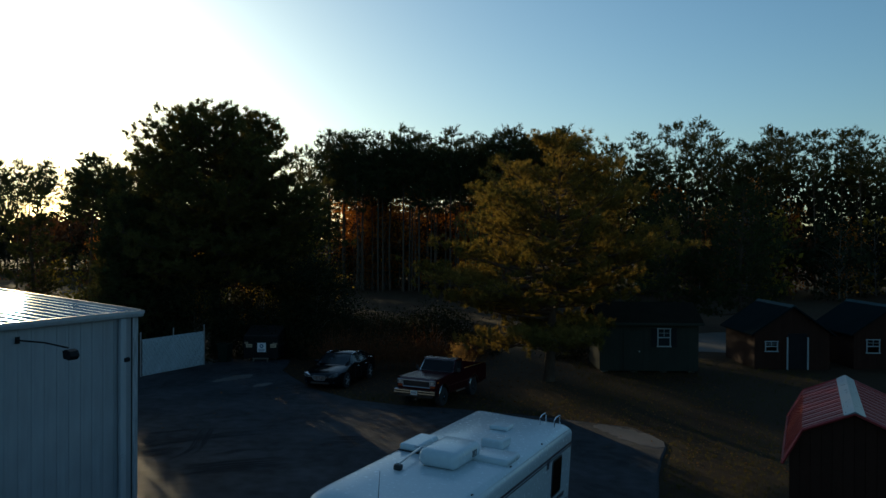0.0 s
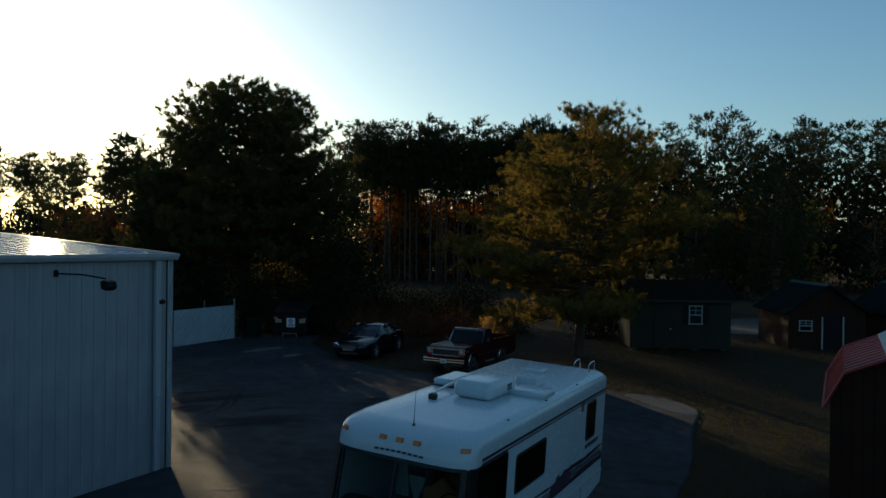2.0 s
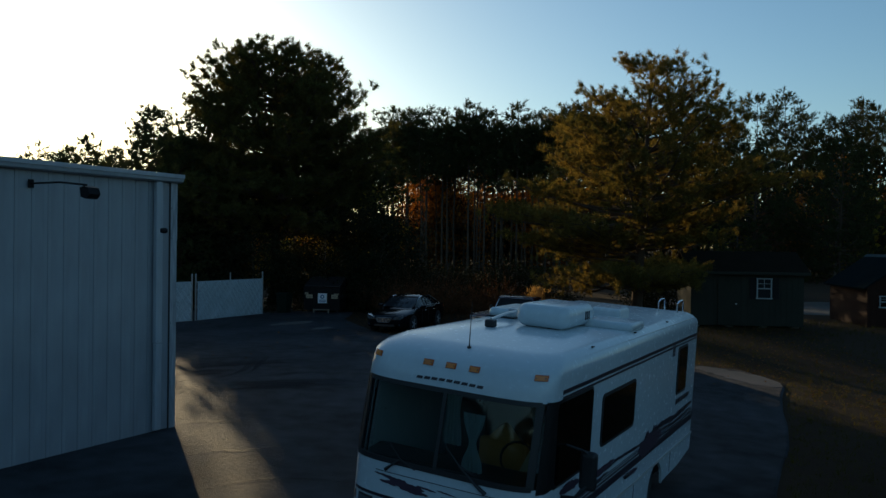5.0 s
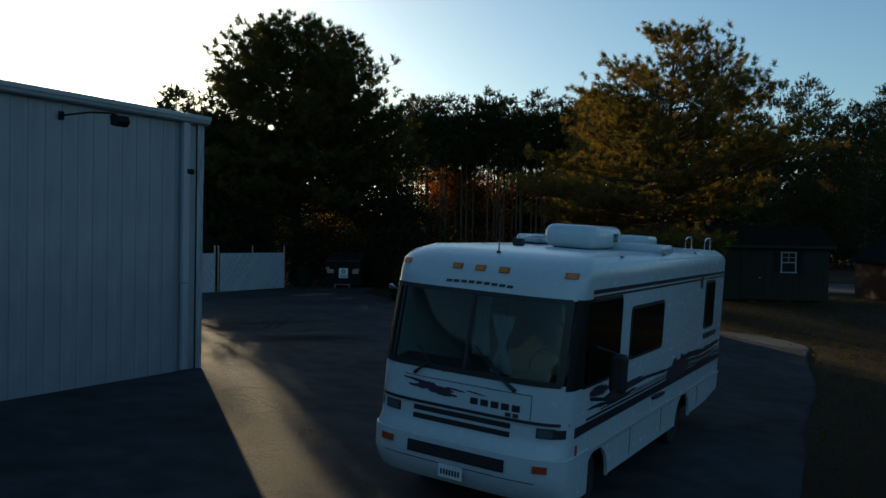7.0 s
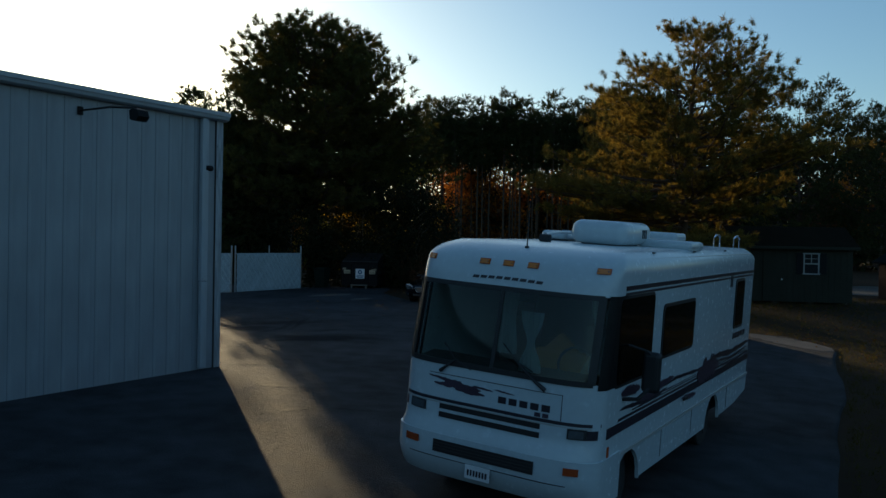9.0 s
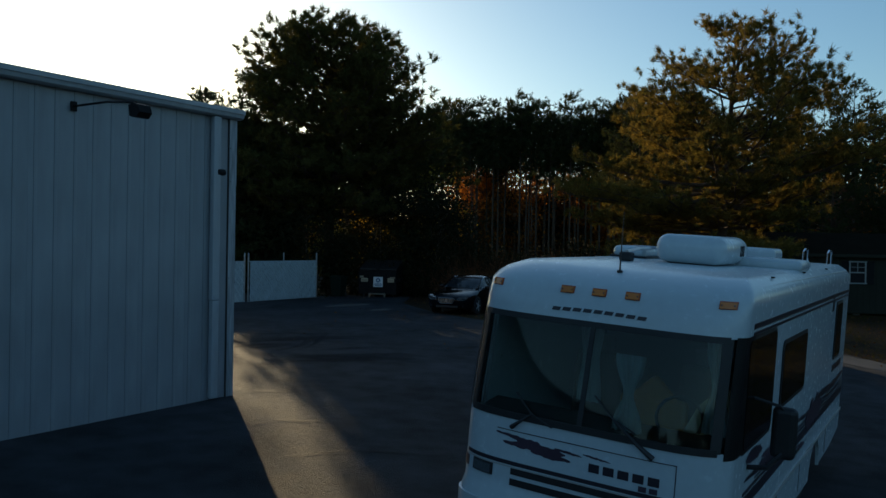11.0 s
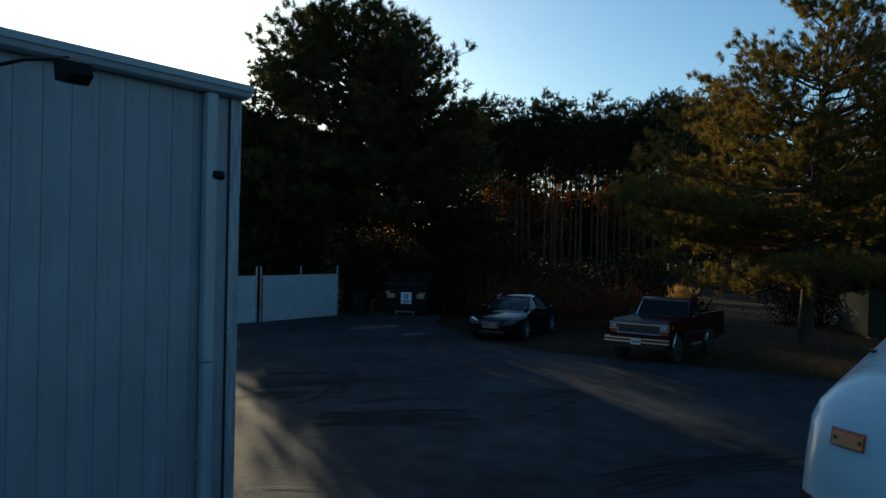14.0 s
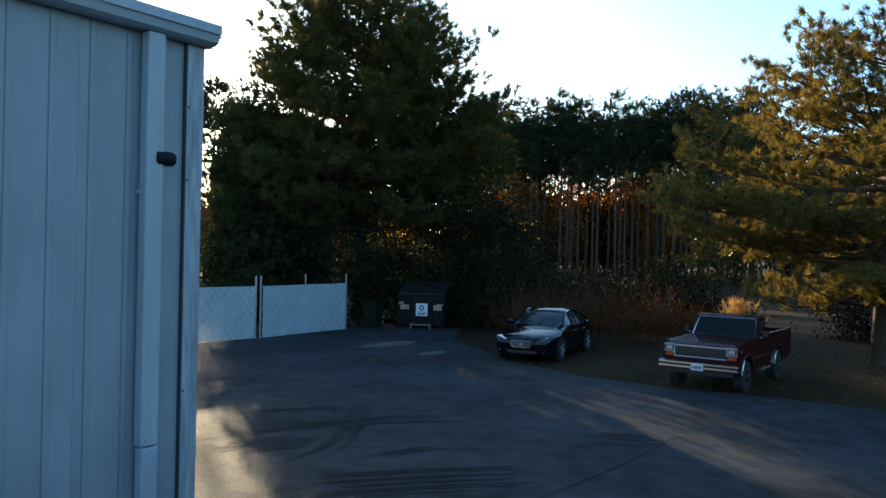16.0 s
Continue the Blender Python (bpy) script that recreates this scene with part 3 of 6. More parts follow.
def forest():
    g = np.random.default_rng(5)
    proto = []
    for i in range(222):
        q = (i + g.uniform(0, 1)) / 150
        x = -118 + 190 * q if i < 150 else -20 + 34 * ((i - 150) % 36 + g.uniform(0.2, 0.8)) / 36
        if -44 < x < -24:
            continue
        y = tree_line(x) + (g.uniform(0, 26) if i % 3 and not -20 < x < 10 else g.uniform(0, 6) + (10 if i > 185 else 0))
        s = g.uniform(0.85, 1.03) * lerp_at(x, [-118, -80, -66, -58, -45, -22, -17, 20, 50], [1.2, 1.18, 1.10, 1.14, 1.0, 1.07, 1.10, 1.11, 1.13])
        if len(proto) < 5:
            proto.append(far_pine(len(proto), x, y))
            continue
        copy_thing(proto[i % 5], Matrix.Translation((x, y, 0)) @ Matrix.Rotation(g.uniform(0, 6.28), 4, "Z")).scale = (s, s, s)
    kinds = ((M_ORANGELEAF, "orange-leaved young tree among the pines"), (M_YELLOWLEAF, "yellow-leaved young tree among the pines"), (M_SHRUB, "dark understorey tree among the pines"), (M_DRYBRUSH, "brown-leaved young tree among the pines"))
    spots = []
    for i in range(66):
        spots.append((g.uniform(-19, 7), g.uniform(113, 130), 0 if g.uniform() < 0.6 else int(g.choice([2, 3, 3]))))
    for i in range(26):
        spots.append((g.uniform(14, 56), g.uniform(95, 116), int(g.choice([0, 1, 2, 2, 3]))))
    for i in range(90):
        x = -110 + 190 * (i + g.uniform(0, 1)) / 90
        spots.append((x, tree_line(x) + (g.uniform(-3, 12) if not -21 < x < 9 else g.uniform(24, 34)), int(g.choice([2, 2, 2, 3]))))
    for i in range(30):
        spots.append((g.uniform(-40, -15), g.uniform(60, 84), int(g.choice([0, 1, 1, 3]))))
    # dark filler leaves added behind the trunks to block sky and low sun
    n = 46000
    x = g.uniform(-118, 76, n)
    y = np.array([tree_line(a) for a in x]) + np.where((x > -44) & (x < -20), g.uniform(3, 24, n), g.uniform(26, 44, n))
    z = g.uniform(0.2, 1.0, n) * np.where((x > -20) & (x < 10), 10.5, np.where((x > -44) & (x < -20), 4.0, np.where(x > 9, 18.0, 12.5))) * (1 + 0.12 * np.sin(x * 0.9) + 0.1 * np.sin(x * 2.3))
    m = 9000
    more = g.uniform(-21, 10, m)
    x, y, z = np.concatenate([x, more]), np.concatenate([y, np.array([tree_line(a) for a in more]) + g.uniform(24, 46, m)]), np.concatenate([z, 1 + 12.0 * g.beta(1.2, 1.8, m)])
    wood = leaf_mesh("wood_filler", np.stack([x, y, z], 1), 0.5, M_SHRUB, None, g)
    tagged(wood, "dark filler leaves added deep inside the pine wood to block light", "undergrowth", kind="stuff")
    made = {}
    for i, (x, y, k) in enumerate(spots):
        s = g.uniform(0.75, 1.2) * (0.5 if -40 < x < -15 and y < 84.5 else 1)
        if k not in made:
            made[k] = broadleaf("young_tree", (x, y, 0), kinds[k][1], 80 + k, 13.0 if k == 0 else 9.5, 0.8, 2.3 if k == 0 else 2.8, 900 if k == 0 else 480, 0.15 if k == 0 else 0.33, kinds[k][0], 0.09, "understorey trees", clumps=34)
            continue
        copy_thing(made[k], Matrix.Translation((x, y, 0)) @ Matrix.Rotation(g.uniform(0, 6.28), 4, "Z")).scale = (s, s, s * g.uniform(0.9, 1.25))


forest()


def unseen_back_wood():
    """An unseen ring of dark leaves, added behind the yard to cut low sky light and darken reflections."""
    g = np.random.default_rng(77)
    n = 10000
    a = g.uniform(math.radians(150), math.radians(385), n)
    r = g.uniform(62, 76, n)
    z = 8.0 * g.uniform(0, 1, n) ** 0.8 * (1 + 0.10 * np.sin(a * 23) + 0.08 * np.sin(a * 61))
    ob = leaf_mesh("unseen_back_wood", np.stack([2 + r * np.cos(a), 22 + r * np.sin(a), z], 1), 0.95, M_SHRUB, None, g)
    tagged(ob, "unseen dark leaf ring added behind the yard to cut sky light and reflections", "woods", kind="stuff")


unseen_back_wood()


def brush():
    g = np.random.default_rng(15)
    # some shrubs are added to block low sun, leaving a slit for one streak
    for k, (x, y, h, r, mt, lab) in enumerate((
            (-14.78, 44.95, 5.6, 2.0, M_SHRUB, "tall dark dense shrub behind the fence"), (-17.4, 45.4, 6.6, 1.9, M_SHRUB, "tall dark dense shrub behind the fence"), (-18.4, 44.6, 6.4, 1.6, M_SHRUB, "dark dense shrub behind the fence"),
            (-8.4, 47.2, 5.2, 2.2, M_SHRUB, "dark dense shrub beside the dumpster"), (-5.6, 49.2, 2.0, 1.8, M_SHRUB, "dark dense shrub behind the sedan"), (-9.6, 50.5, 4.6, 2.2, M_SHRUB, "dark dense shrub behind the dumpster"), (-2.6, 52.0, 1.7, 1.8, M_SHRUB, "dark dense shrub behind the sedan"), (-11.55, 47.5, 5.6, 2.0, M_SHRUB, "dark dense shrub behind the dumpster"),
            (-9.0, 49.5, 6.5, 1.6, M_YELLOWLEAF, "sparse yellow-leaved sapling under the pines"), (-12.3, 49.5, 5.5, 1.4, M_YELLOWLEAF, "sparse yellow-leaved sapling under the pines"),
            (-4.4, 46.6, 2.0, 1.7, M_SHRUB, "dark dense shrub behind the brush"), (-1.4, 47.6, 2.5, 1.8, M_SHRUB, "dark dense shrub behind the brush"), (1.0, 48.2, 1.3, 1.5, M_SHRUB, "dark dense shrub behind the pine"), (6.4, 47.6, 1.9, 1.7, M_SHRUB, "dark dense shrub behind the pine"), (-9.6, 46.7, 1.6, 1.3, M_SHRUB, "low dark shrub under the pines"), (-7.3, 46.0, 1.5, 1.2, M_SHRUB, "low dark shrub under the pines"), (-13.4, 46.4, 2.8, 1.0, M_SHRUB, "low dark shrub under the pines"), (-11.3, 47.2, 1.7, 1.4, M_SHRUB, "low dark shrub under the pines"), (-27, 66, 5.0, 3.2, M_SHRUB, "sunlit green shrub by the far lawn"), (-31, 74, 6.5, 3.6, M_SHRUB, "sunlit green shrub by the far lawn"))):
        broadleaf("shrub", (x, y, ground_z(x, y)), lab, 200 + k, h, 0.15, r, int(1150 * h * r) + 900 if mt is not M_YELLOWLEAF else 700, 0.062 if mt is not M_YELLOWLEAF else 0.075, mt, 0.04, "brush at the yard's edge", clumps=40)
    for k, (x, y, h, r) in enumerate(((-5.6, 41.4, 1.7, 0.9), (-4.5, 41.8, 2.1, 0.9), (-3.3, 41.9, 1.8, 0.9), (-2.3, 42.6, 1.6, 0.8), (-1.2, 43.4, 1.4, 0.9), (-6.6, 42.6, 1.8, 0.8), (0.4, 44.4, 1.1, 0.9))):
        t = thing("dry_brush", pose(x, y, 0), "reddish dry brush of thin stems behind the sedan", "bush", "brush at the yard's edge")
        n = 150
        base = g.normal(0, 0.5 * r, (n, 3)) * np.array([1, 1, 0])
        aim = unit(np.stack([g.normal(0, 0.30, n) + base[:, 0] * 0.5, g.normal(0, 0.30, n) + base[:, 1] * 0.5, np.ones(n)], 1))
        ln = g.uniform(0.5, 1.0, n) * h
        tuft_mesh("stem_spray", base, aim * 2.2, ln, 2, 0.010, M_DRYBRUSH, t, g)
        m = 900
        j = g.integers(0, n, m)
        leaf_mesh("leaf_spray", base[j] + aim[j] * (ln[j] * g.uniform(0.35, 1.0, m))[:, None] + g.normal(0, 0.10, (m, 3)) + np.array([0, 0, 0.1]), 0.045, M_DRYBRUSH, t, g)
    # a plume of tall grass behind the pickup
    t = thing("plume_grass", pose(0.05, 38.0, 0), "tall tan plume grass clump with sunlight put into its pale colour", "grass")
    n = 130
    base = g.normal(0, 0.12, (n, 3)) * np.array([1, 1, 0])
    aim = unit(np.stack([g.normal(0, 0.085, n), g.normal(0, 0.085, n), np.ones(n)], 1))
    tuft_mesh("blade_spray", base, aim, g.uniform(1.2, 1.8, n) * 0.9, 2, 0.008, M_PLUME, t, g)
    tip = base + aim * g.uniform(1.2, 1.75, (n, 1))
    tuft_mesh("plume_head", tip, aim, np.full(n, 0.26), 7, 0.012, M_PLUME, t, g)


brush()

# ---- motorhome ----
RV_AT = Matrix(((0.9152, 0.403, 0.0497, -1.407), (-0.403, 0.9152, -0.0282, 12.850), (-0.0568, 0.0058, 1.0, -0.468), (0, 0, 0, 1)))
HW, RVL = 1.20, 7.12
YC_Z = [0.40, 0.48, 0.58, 0.66, 0.90, 0.98, 1.30, 1.55, 1.67, 2.52, 2.66, 2.81, 2.92, 2.98]
YC_Y = [-0.15, -0.22, -0.27, -0.30, -0.295, -0.24, -0.22, -0.21, -0.20, -0.03, -0.005, 0.06, 0.16, 0.31]


def rv_front(x, z, off=0.0):
    """Depth of the nose at a width and height."""
    s = min(1.0, abs(x) / HW)
    return lerp_at(z, YC_Z, YC_Y) + 0.32 * (1 - math.sqrt(max(0, 1 - s ** 5))) - off


def rv_outline(z, inset=0.0, n=44):
    pts = []
    for i in range(n + 1):
        a = -1 + 2 * i / n
        s = math.copysign(1 - (1 - abs(a)) ** 1.7, a)
        pts.append((s * (HW - inset), rv_front(s * HW, z) + inset * 1.2, z))
    r = 0.10
    for k in range(5):
        a = math.pi / 2 * k / 4
        pts.append((HW - inset - r + r * math.cos(a), RVL - inset - r + r * math.sin(a), z))
    for k in range(5):
        a = math.pi / 2 + math.pi / 2 * k / 4
        pts.append((-HW + inset + r + r * math.cos(a), RVL - inset - r + r * math.sin(a), z))
    return pts


def rv_patch(x0, x1, z0, z1, off, thick=0.006, nx=10, nz=4, skew=0.0, bm=None):
    """A thin sheet that follows the nose."""
    bm = bm or bmesh.new()
    g = [[[bm.verts.new((x, rv_front(x, z, o), z)) for x in (x0 + (x1 - x0) * i / nx + skew * j / nz for i in range(nx + 1))]
          for z in [z0 + (z1 - z0) * j / nz] for o in (off + thick, off)] for j in range(nz + 1)]
    for j in range(nz):
        for i in range(nx):
            for side in (0, 1):
                q = [g[j][side][i], g[j][side][i + 1], g[j + 1][side][i + 1], g[j + 1][side][i]]
                bm.faces.new(q if side == 0 else q[::-1])
    for j in range(nz):
        for i in (0, nx):
            bm.faces.new((g[j][0][i], g[j + 1][0][i], g[j + 1][1][i], g[j][1][i]))
    for i in range(nx):
        for j in (0, nz):
            bm.faces.new((g[j][0][i], g[j][1][i], g[j][1][i + 1], g[j][0][i + 1]))
    return bm


def rounded(x0, z0, x1, z1, r, n=4):
    pts = []
    for cx, cz, a0 in ((x1 - r, z1 - r, 0), (x0 + r, z1 - r, 90), (x0 + r, z0 + r, 180), (x1 - r, z0 + r, 270)):
        pts += [(cx + r * math.cos(radians(a0 + 90 * k / n)), cz + r * math.sin(radians(a0 + 90 * k / n))) for k in range(n + 1)]
    return pts


def wheel(parent, x, y, r, w, face, rim_mat=None, name="wheel", hub=0.6):
    """A wheel on an axle along x; face: the side (+1 or -1) that shows."""
    t = part(name, C(r, w, pose(x - w / 2, y, r, 0, 90, 0), 28, bevel=0.035), M_TYRE, parent, smooth=False)
    part("rim", C(r * hub, 0.03, pose(x + face * (w / 2 - 0.02) - 0.015, y, r, 0, 90, 0), 24, bevel=0.008), rim_mat or M_ALU, t, "metal wheel rim")
    bm = bmesh.new()
    for k in range(5):
        a = 2 * math.pi * k / 5
        B((x + face * (w / 2 + 0.002), y + r * hub * 0.5 * math.cos(a), r + r * hub * 0.5 * math.sin(a), 0.02, r * hub * 0.8, r * 0.14, pose(0, 0, 0, math.degrees(a))), bm=bm)
    part("spokes_disc", bm, rim_mat or M_ALU, t)
    part("hub_cap", C(r * 0.14, 0.04, pose(x + face * (w / 2 + 0.01) - 0.02, y, r, 0, 90, 0), 14, bevel=0.01), rim_mat or M_ALU, t)
    return t


def motorhome():
    rv = thing("motorhome", RV_AT, "white class A motorhome with dark stripes and plum side graphics", "motorhome")
    # body shell with openings for the windscreen and the cab windows
    zs = [0.80, 0.90, 0.98, 1.10, 1.30, 1.55, 1.64, 2.52, 2.60, 2.66, 2.74, 2.81, 2.87, 2.92, 2.96, 2.985]
    bm = bmesh.new()
    rings = []
    for z in zs:
        ins = 0 if z < 2.80 else 0.16 * ((z - 2.80) / 0.185) ** 2.2
        rings.append([bm.verts.new(p) for p in rv_outline(z, ins)])
    n = len(rings[0])
    for j in range(len(zs) - 1):
        for k in range(n):
            if zs[j] == 1.64 and 2 <= k <= 41:
                continue
            bm.faces.new((rings[j][k], rings[j][(k + 1) % n], rings[j + 1][(k + 1) % n], rings[j + 1][k]))
    bm.faces.new(rings[-1])
    bm.faces.new(rings[0][::-1])
    part("body", bm, M_RV, rv, smooth=True)
    # cab side windows stand in the shell's flanks
    # windscreen in two panes and its black surround
    for a, b in ((-1.06, -0.02), (0.02, 1.06)):
        part("windscreen_pane", rv_patch(a, b, 1.66, 2.50, -0.004, 0.006, 16, 6), M_GLASS, rv, "dark clear windscreen glass").visible_shadow = False
    sur = rv_patch(-1.10, 1.10, 1.615, 1.672, -0.004, 0.016, 30, 1)
    rv_patch(-1.10, 1.10, 2.485, 2.535, -0.004, 0.016, 30, 1, bm=sur)
    rv_patch(-0.022, 0.022, 1.66, 2.50, -0.002, 0.012, 1, 4, bm=sur)
    for s in (-1, 1):
        rv_patch(s * 1.05, s * 1.12, 1.64, 2.52, -0.004, 0.014, 4, 4, bm=sur)
    part("windscreen_surround", sur, M_BLACKTRIM, rv, "black rubber windscreen surround")
    for s in (-1, 1):
        bm = bmesh.new()
        rows = [[bm.verts.new((s * (abs(p[0]) + 0.006), p[1] - 0.004, p[2])) for p in rv_outline(z)[40:45]] + [bm.verts.new((s * (HW + 0.006), 0.50, z))] for z in (1.585, 1.8, 2.0, 2.2, 2.4, 2.535)]
        for a, b in zip(rows, rows[1:]):
            for k in range(5):
                bm.faces.new((a[k], a[k + 1], b[k + 1], b[k]))
        bmesh.ops.solidify(bm, geom=bm.faces[:], thickness=0.008)
        part("corner_pillar", bm, M_BLACKTRIM, rv, "black corner pillar")
        q = part("cab_window", P([(a, b) for a, b in rounded(0.30, 1.60, 1.42, 2.50, 0.07)], s * (HW + 0.004), s * (HW + 0.012), "x"), M_DARKGLASS, rv, "tinted cab window")
        q.visible_shadow = False
        part("cab_window_backing", P([(a, b) for a, b in rounded(0.24, 1.56, 1.46, 2.53, 0.08)], s * (HW + 0.001), s * (HW + 0.003), "x"), M_BLACKTRIM, rv)
    for y0, y1, z0, z1 in ((1.80, 3.24, 1.69, 2.36), (5.67, 6.33, 1.71, 2.515)):
        wdw = part("side_window", P(rounded(y0, z0, y1, z1, 0.08), HW + 0.002, HW + 0.014, "x"), M_BLACKTRIM, rv, "dark side window in a black frame")
        part("pane", P(rounded(y0 + 0.04, z0 + 0.04, y1 - 0.04, z1 - 0.04, 0.06), HW + 0.013, HW + 0.018, "x"), M_DARKGLASS, wdw)
    # lower skirts with wheel arches, and the moulded bumper
    ay, az, ar = (0.88, 4.72), 0.34, 0.43
    prof = [(0.22, 0.46), (ay[0] - ar, 0.42)]
    for c in ay:
        prof += [(c + ar * math.cos(math.pi - math.pi * k / 10), az + 0.03 + ar * math.sin(math.pi * k / 10)) for k in range(11)]
        prof += [(c + ar + 0.02, 0.40)]
    prof += [(6.2, 0.42), (7.06, 0.52), (7.10, 0.80), (0.22, 0.80)]
    for s in (-1, 1):
        part("skirt", P(prof, s * (HW - 0.045), s * (HW - 0.004), "x"), M_RV, rv)
        part("trim_strip", P([(0.25, 0.80), (7.05, 0.80), (7.05, 0.835), (0.25, 0.835)], s * (HW + 0.001), s * (HW + 0.016), "x"), M_GOLD, rv)
    bm = bmesh.new()
    zb = [0.40, 0.48, 0.58, 0.66, 0.75, 0.86, 0.90]
    rg = []
    for z in zb:
        o = rv_outline(z)
        rg.append([bm.verts.new((p[0], p[1], p[2])) for p in o[:45]] + [bm.verts.new((HW - 0.002, 0.56, z)), bm.verts.new((-HW + 0.002, 0.56, z))])
    for j in range(len(zb) - 1):
        for k in range(len(rg[0])):
            bm.faces.new((rg[j][k], rg[j][(k + 1) % len(rg[0])], rg[j + 1][(k + 1) % len(rg[0])], rg[j + 1][k]))
    bm.faces.new(rg[0][::-1]), bm.faces.new(rg[-1])
    bmesh.ops.scale(bm, vec=(1.02, 1, 1), verts=bm.verts)
    bmesh.ops.translate(bm, verts=bm.verts, vec=(0, -0.008, -0.03))
    part("front_bumper", bm, M_RV, rv, smooth=True)
    part("underbody", B((0, 3.6, 0.58, 2.0, 6.6, 0.36)), M_BLACKTRIM, rv)
    for s in (-1, 1):
        for y in ay:
            # rims coloured dark grey to stand for the shade inside the arches
            wheel(rv, s * (HW - 0.24), y, 0.37, 0.22, s, M_GREYIN)
    part("rear_bumper", B((0, RVL + 0.06, 0.55, 2.1, 0.12, 0.14), bevel=0.02), M_BLACKTRIM, rv)
    # marker lamps
    for x in (-1.03, -0.292, 0.0, 0.296, 1.05):
        m = part("marker_lamp", rv_patch(x - 0.056, x + 0.056, 2.758, 2.806, 0.004, 0.020, 3, 2), M_AMBER, rv, "amber marker lamp")
        part("lamp_base", rv_patch(x - 0.064, x + 0.064, 2.750, 2.814, 0.0, 0.010, 3, 2), M_ORANGE, m)
        for dx in (-0.045, 0.045):
            part("screw", rv_patch(x + dx - 0.006, x + dx + 0.006, 2.777, 2.789, 0.024, 0.003, 1, 1), M_BLACKTRIM, m)
    # maker's lettering as plain bars
    for k in range(9):
        part("badge_bar", rv_patch(-0.405 + 0.096 * k, -0.405 + 0.096 * k + 0.074, 2.594 + 0.010 * math.sin(math.pi * k / 8), 2.626 + 0.010 * math.sin(math.pi * k / 8), 0.001, 0.004, 2, 1, 0.012), M_DARKDECAL, rv, "dark badge mark")
    for k in range(5):
        part("badge_bar", rv_patch(0.115 + 0.125 * k, 0.115 + 0.125 * k + 0.092, 1.315, 1.385, 0.001, 0.004, 2, 1), M_DARKDECAL, rv, "dark badge mark")
    for k in range(2):
        part("badge_bar", rv_patch(0.545 + 0.088 * k, 0.61 + 0.088 * k, 1.255, 1.298, 0.006, 0.004, 2, 1), M_DECAL, rv, "plum badge mark")
    # nose: hatch outline, splash graphic, lines, slots, lamps
    bm = rv_patch(-0.77, 0.83, 1.508, 1.515, 0.001, 0.003, 14, 1)
    rv_patch(0.823, 0.83, 1.25, 1.512, 0.001, 0.003, 1, 4, bm=bm)
    part("hatch_seam", bm, M_DARKDECAL, rv)
    g = np.random.default_rng(3)
    def streak(x0, x1, za, zb, h):
        """A ragged tapering streak on the nose, from height za at x0 to zb at x1."""
        bm = bmesh.new()
        top_, low_ = [], []
        for i in range(15):
            q = i / 14
            x, zc, e = x0 + (x1 - x0) * q, za + (zb - za) * q, math.sin(math.pi * min(1, 0.06 + q * 0.92)) ** 0.7
            for row, k in ((top_, 1), (low_, -1)):
                z = zc + k * h * e * g.uniform(0.3, 0.75)
                row.append((x, z))
        rings = [[bm.verts.new((x, rv_front(x, z, o), z)) for x, z in row] for o in (0.005, 0.0008) for row in (low_, top_)]
        for i in range(14):
            for a, b in ((rings[0], rings[1]), (rings[3], rings[2]), (rings[1], rings[3]), (rings[2], rings[0])):
                bm.faces.new((a[i], a[i + 1], b[i + 1], b[i]))
        part("splash_graphic", bm, M_DECAL, rv, "plum splash streak")
    for st in ((-0.78, -0.34, 1.478, 1.44, 0.030), (-0.70, -0.28, 1.405, 1.395, 0.040), (-0.56, -0.10, 1.43, 1.40, 0.075), (-0.42, -0.05, 1.375, 1.36, 0.050), (-0.20, 0.05, 1.44, 1.42, 0.022), (0.06, 0.30, 1.445, 1.425, 0.016)):
        streak(*st)
    part("nose_stripe", rv_patch(-1.185, 1.185, 1.211, 1.246, 0.001, 0.004, 32, 1), M_DARKDECAL, rv, "dark nose stripe")
    part("nose_pinstripe", rv_patch(-1.185, 1.185, 1.190, 1.202, 0.001, 0.004, 32, 1), M_GOLD, rv)
    for z0, z1 in ((1.133, 1.188), (1.040, 1.098)):
        part("grille_slot", rv_patch(-0.60, 0.615, z0, z1, 0.001, 0.006, 12, 2), M_BLACKTRIM, rv, "black grille slot")
    part("lower_grille", rv_patch(-0.60, 0.61, 0.678, 0.812, 0.022, 0.006, 12, 3), M_BLACKTRIM, rv, "black lower grille")
    for z in (0.71, 0.742, 0.775):
        part("grille_bar", rv_patch(-0.59, 0.60, z, z + 0.008, 0.028, 0.006, 12, 1), M_GREYIN, rv)
    for s, x0, x1 in ((-1, 0.785, 1.015), (1, 0.905, 1.085)):
        h = part("headlamp_bezel", rv_patch(s * x0, s * x1, 1.085, 1.188, 0.002, 0.012, 6, 2), M_BLACKTRIM, rv, "black headlamp bezel")
        part("headlamp", rv_patch(s * (x0 + 0.02), s * (x1 - 0.02), 1.098, 1.176, 0.014, 0.012, 5, 2), M_LENS, h, "clear rectangular headlamp")
        part("turn_lamp", rv_patch(s * (x0 + 0.018), s * (x1 - 0.022), 0.735, 0.81, 0.024, 0.014, 5, 2), M_ORANGE, rv, "orange turn lamp")
        part("corner_lamp", B((s * (HW + 0.004), 0.19, 0.92, 0.012, 0.05, 0.12), bevel=0.004), M_ORANGE, rv, "orange corner lamp")
        part("corner_marker", B((s * (HW + 0.002), 0.20, 1.12, 0.008, 0.14, 0.11)), M_DARKDECAL, rv)
        part("corner_marker", rv_patch(s * 1.085, s * 1.17, 1.085, 1.18, 0.001, 0.006, 4, 1), M_DARKDECAL, rv)
